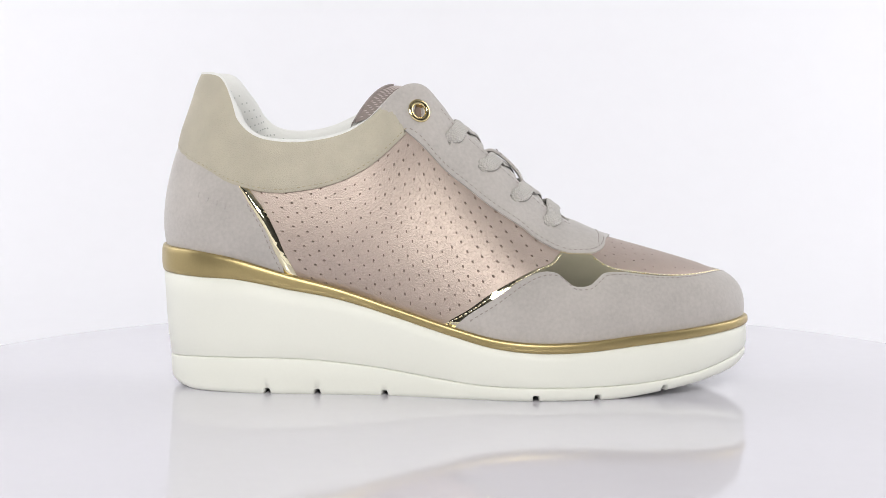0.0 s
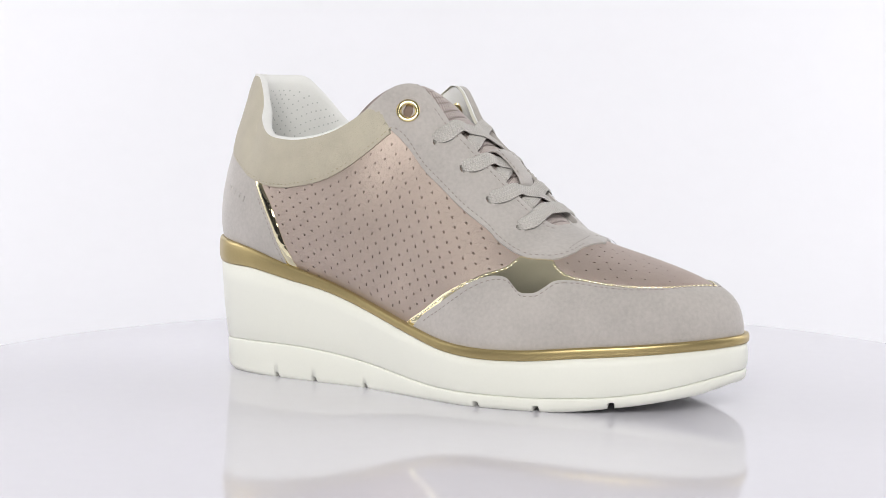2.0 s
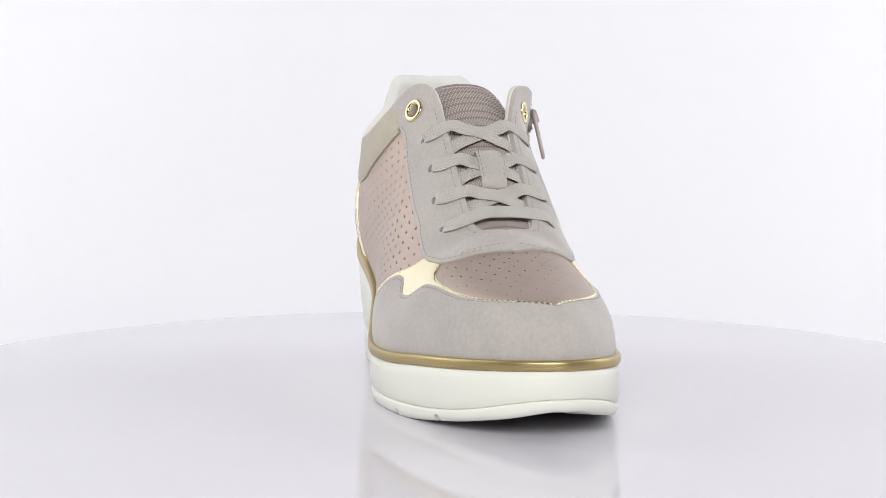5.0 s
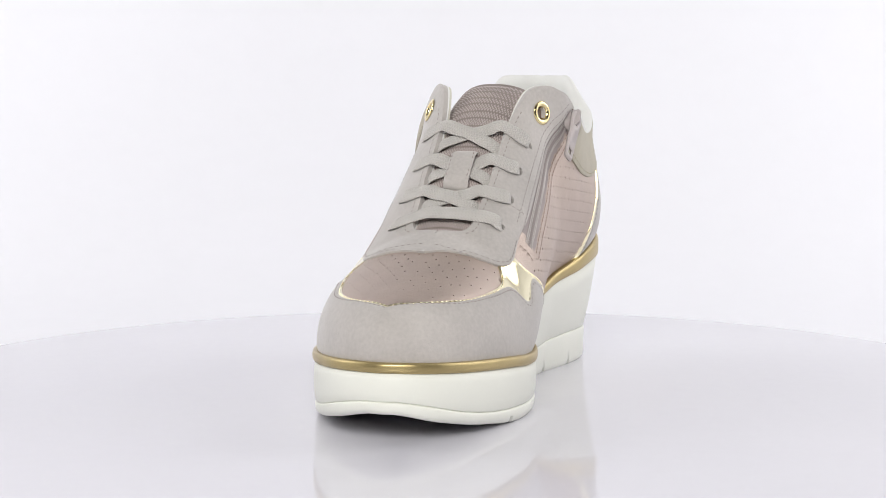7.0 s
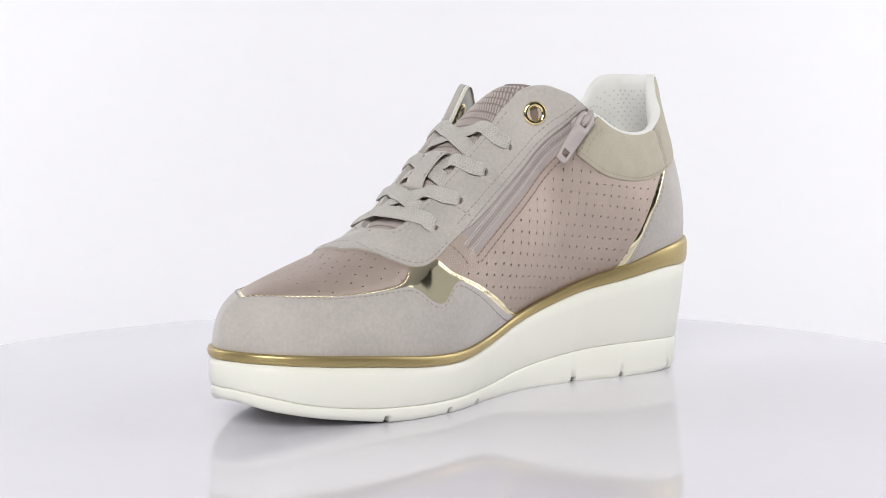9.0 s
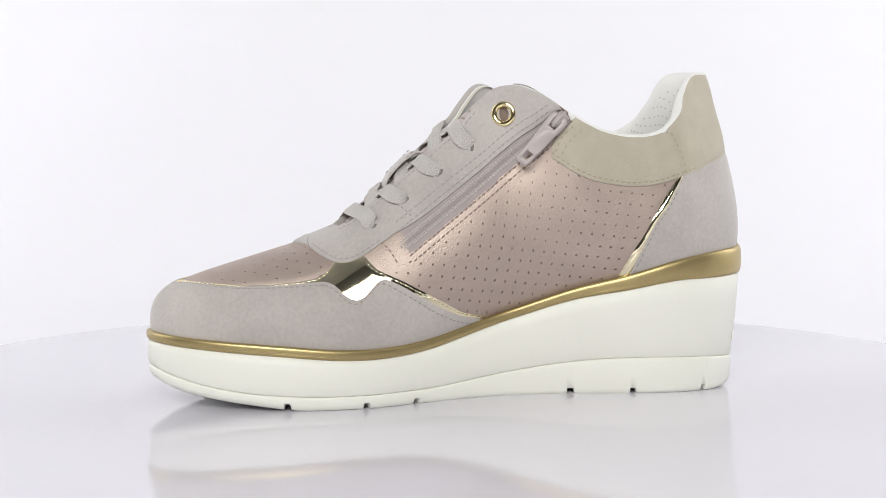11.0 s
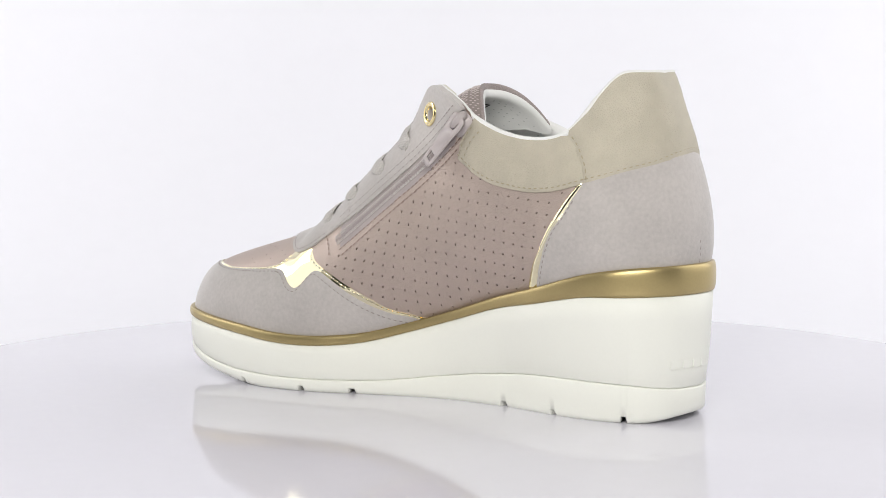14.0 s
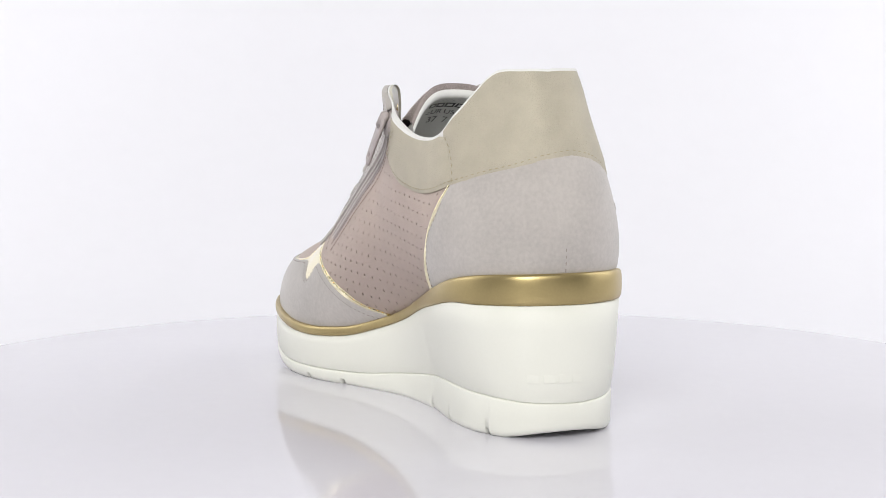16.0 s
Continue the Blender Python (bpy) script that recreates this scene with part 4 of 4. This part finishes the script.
def strand(hole, side, a_end, high, cross=0.0, bar=False):
    """One lace strand from a lace hole across the tongue, to the far flap's underside or, as a bar, to the far hole."""
    u, s = hole
    a = abs(u)
    gap = 0.03 if bar else a_end - a
    pts = [over(u, s + 0.006, -1.4), over(u + side * 0.03 * gap, s + 0.012, 1.0), over(u + side * 0.12 * gap, s + 0.035, 2.6), over(u + side * 0.32 * gap, s + 0.5 * (1 - s), 2.7)]
    wid = [4.0, 5.4, 7.1, 7.6]
    if bar:
        v, q = bar
        pts += [across(a + 0.006, -0.6, 2.4), across(a + 0.007, 0.0, 2.6), across(a + 0.006, 0.6, 2.4), over(v + 0.0046, q + 0.5 * (1 - q), 2.7), over(v + 0.0036, q + 0.035, 2.6), over(v + 0.001, q + 0.012, 1.0), over(v, q + 0.006, -1.4)]
        wid += [7.6, 7.6, 7.6, 7.6, 7.1, 5.4, 4.0]
    else:
        for k, (w, h) in enumerate(((-0.9, 2.0), (-0.5, high), (0.0, high + cross), (0.5, high * 0.6), (0.85, 0.2), (1.15, -2.8))):
            f = (0.5, 0.6, 0.74, 0.88, 0.98, 1.05)[k]
            pts.append(across(a + (a_end - a) * f, w * -side, h))
        wid += [7.6, 7.6, 7.6, 7.5, 7.2, 6.8]
    return ribbon([p for p, _ in pts], wid, 1.3, [n for _, n in pts], sneaker, "lace", M_LACE, "flat grey woven lace")


strand(HOLES_M[0], 1, 0.6, 0.6)
strand(HOLES_L[0], -1, 0.6, 1.3, 0.5)
strand(HOLES_M[1], 1, 0.643, 0.2)
strand(HOLES_L[1], -1, 0.643, 1.0, 0.3)
strand(HOLES_M[2], 1, 0.68, 0.6)
strand(HOLES_L[2], -1, 0.68, 1.3, 0.5)
strand(HOLES_L[3], -1, 0, 0, bar=HOLES_M[3])


def tab():
    """The suede loop in the middle of the tongue that holds the laces."""
    a = [(0.610, -0.6), (0.613, 1.2), (0.618, 2.4), (0.628, 3.0), (0.640, 2.8), (0.650, 2.1), (0.656, 0.6), (0.657, -1.4)]
    p = [across(x, 0.03, h) for x, h in a]
    ob = ribbon([q for q, _ in p], [11.5] * len(p), 1.5, [NORMAL_UP] * len(p), sneaker, "lace_tab", M_SUEDE, "grey suede tab that holds the laces", 30)
    bm = bmesh.new()
    for side in (-1, 1):
        for k in range(6):
            c = across(0.618 + k * 0.0056, 0.03 + side * 0.33, 3.7 - 0.08 * k)[0] * MM
            m = Matrix.Translation(c) @ Euler((0, radians(45), 0)).to_matrix().to_4x4() @ Matrix.Diagonal((0.85 * MM, 0.25 * MM, 0.25 * MM, 1))
            bmesh.ops.create_icosphere(bm, subdivisions=1, radius=1.0, matrix=m)
    tagged(part("stitching", bm, M_THREAD, ob), kind="stuff")


tab()


def eyelet(at):
    """A gold eyelet: a domed flange with a short tube through the flap."""
    c, n = over(at[0], at[1], 2.25)
    t = np.cross(n, (1, 0, 0))
    t /= np.linalg.norm(t)
    b = np.cross(n, t)
    prof = [(5.4, -0.3), (5.5, 0.0), (5.25, 0.3), (4.6, 0.55), (3.9, 0.5), (3.3, 0.2), (3.0, -0.4), (2.9, -4.8), (3.2, -5.4), (4.4, -5.5), (5.0, -5.0)]
    g = np.array([[(c + n * z + (t * math.cos(a) + b * math.sin(a)) * r) * MM for r, z in prof] for a in np.linspace(0, 2 * math.pi, 40, endpoint=False)])
    return part("eyelet", grid_mesh(g, True), M_EYELET, sneaker, "shiny gold eyelet")


eyelet(EYE_L), eyelet(EYE_M)

# ---------------------------------------------------------------- zip on the medial side
tape = panel("zip_tape", [outline(beside(ZIP, 9.5), beside(ZIP, -10)[::-1])], 0.25, M_TAPE, "grey-mauve woven zip tape")
for d in (2.1, -2.1):
    stitches(beside(ZIP, d), 0.8, M_COIL, tape, 1.5, (1.4, 0.7, 0.3))
    stitches(beside(ZIP, d * 0.6), 0.8, M_COIL, tape, 1.5, (1.3, 0.5, 0.3))
stitches(beside(ZIP, 0.0), 0.7, M_TAPE, tape, 1.2, (0.8, 1.4, 0.5))


def box_part(name, m, size, parent, material, bevel=0.3, window=None):
    """A rounded block, sized in millimetres, in the pose m."""
    bm = bmesh.new()
    bmesh.ops.create_cube(bm, size=1.0)
    for v in bm.verts:
        v.co = Vector((v.co.x * size[0], v.co.y * size[1], v.co.z * size[2]))
    bmesh.ops.bevel(bm, geom=bm.edges[:], offset=bevel, segments=2, affect="EDGES")
    for v in bm.verts:
        v.co = m @ (v.co * MM)
    return part(name, bm, material, parent)


def zip_pull():
    """Slider and pull tab, lying down along the zip."""
    n = over(0.4, 0.86, 2.4)[1]
    c = np.array((-37.5, 46.6, 123.5))
    d = np.array((-16.0, 48.6, 100.5)) - c
    d /= np.linalg.norm(d)
    n = n - d * n.dot(d)
    n /= np.linalg.norm(n)
    b = np.cross(n, d)

    def at(x, z, y=0.0):
        o = (c + d * x + n * z + b * y) * MM
        return Matrix(((d[0], b[0], n[0], o[0]), (d[1], b[1], n[1], o[1]), (d[2], b[2], n[2], o[2]), (0, 0, 0, 1)))
    ob = box_part("zip_slider", at(0, 0.2), (12.0, 8.6, 3.4), sneaker, M_ZIP, 1.2)
    tagged(ob, "grey enamelled zip slider with its pull")
    box_part("bridge", at(-0.5, 3.9), (9.0, 3.0, 4.2), ob, M_ZIP, 0.9)
    # tapered pull with a window
    ring_out = [(-2.5, 2.6), (-1.5, 4.0), (1.5, 4.3), (7, 3.7), (22, 3.1), (24.5, 2.6), (25, 1.3)]
    outer = ring_out + [(x, -y) for x, y in ring_out[::-1]]
    holes = [[(0, 1.9), (4.5, 1.7), (4.5, -1.7), (0, -1.9)], [(18.6, 1.8), (22.4, 1.6), (22.4, -1.6), (18.6, -1.8)]]
    pts = [Vector(p) for p in outer]
    edges = [(i, (i + 1) % len(outer)) for i in range(len(outer))]
    for h in holes:
        k = len(pts)
        pts += [Vector(p) for p in h]
        edges += [(k + i, k + (i + 1) % 4) for i in range(4)]
    v2, _, faces, _, _, _ = delaunay_2d_cdt(pts, edges, [], 0, 1e-5)
    q = np.array([tuple(p) for p in v2])
    bm = bmesh.new()
    tilt = lambda x: 3.4 - 0.07 * x
    vs = [bm.verts.new(at(x, tilt(x), y).translation) for x, y in q]
    for f in faces:
        m = q[list(f)].mean(0)[None]
        if inside(m, np.array(outer))[0] and not any(inside(m, np.array(h, float))[0] for h in holes):
            bm.faces.new([vs[i] for i in f])
    bmesh.ops.recalc_face_normals(bm, faces=bm.faces)
    r = bmesh.ops.extrude_face_region(bm, geom=bm.faces[:])
    for v in r["geom"]:
        if isinstance(v, bmesh.types.BMVert):
            v.co += Vector(n) * 1.5 * MM
    bmesh.ops.bevel(bm, geom=[e for e in bm.edges if len(e.link_faces) == 2 and e.calc_face_angle(0) > 1.0], offset=0.3 * MM, segments=2, affect="EDGES")
    part("pull_tab", bm, M_ZIP, ob, "grey pull tab with a square window")


zip_pull()


# ---------------------------------------------------------------- raised maker's marks, as plain bars
def raised_bars(name, spots, parent, material, size=(3.4, 2.4)):
    """Low plain bars on a surface: (centre, along, up, normal) in millimetres."""
    bm = bmesh.new()
    for o, t, f, n in spots:
        m = Matrix(((t[0], f[0], n[0], o[0]), (t[1], f[1], n[1], o[1]), (t[2], f[2], n[2], o[2]), (0, 0, 0, 1))) @ Matrix.Diagonal((*size, 0.3, 1))
        r = bmesh.ops.create_cube(bm, size=1.0, matrix=m)
        for v in r["verts"]:
            v.co = v.co * MM
    return part(name, bm, material, parent, smooth=False)


spots = []
for k in range(4):
    u, s = -0.083 - 0.018 * k, 0.326 + 0.005 * k
    o, n = over(u, s, 1.68)
    t = over(u - 0.01, s + 0.004, 1.68)[0] - over(u + 0.01, s - 0.004, 1.68)[0]
    t /= np.linalg.norm(t)
    f = np.cross(n, t)
    spots.append((o, t, f, n))
raised_bars("embossed_mark", spots, counter, M_SUEDE)
spots = []
half = np.arange(1199, TOE_AT, -1)
for k in range(4):
    i = half[np.argmin(abs(np.cumsum(np.linalg.norm(np.diff(RIM_FINE[half], axis=0), axis=1)) - (2.0 + 6.6 * (3 - k))))]
    n = np.array((*RIM_N[i], 0.0))
    o = np.array((*(RIM_FINE[i] - RIM_N[i] * (1.6 + 0.85 * along(TAPER[1], RIM_FINE[i, 0]))), 24.5))
    t = np.array((-n[1], n[0], 0.0))
    spots.append((o, t, np.array((0, 0, 1.0)), n))
raised_bars("moulded_mark", spots, sole_body, M_WHITE, (4.8, 3.4))


# ---------------------------------------------------------------- what moves
def motions():
    rows = [(t, pose(0, 0, 0, 0, 0, turn_at(t))) for t in np.arange(0, 16.01, 0.5)]
    walk(turntable, rows)
    # the shoe stands a little off the turntable's middle
    off = Matrix.Translation((-0.8 * MM, 0, 0))
    walk(sneaker, [(t, m @ off) for t, m in rows])


motions()
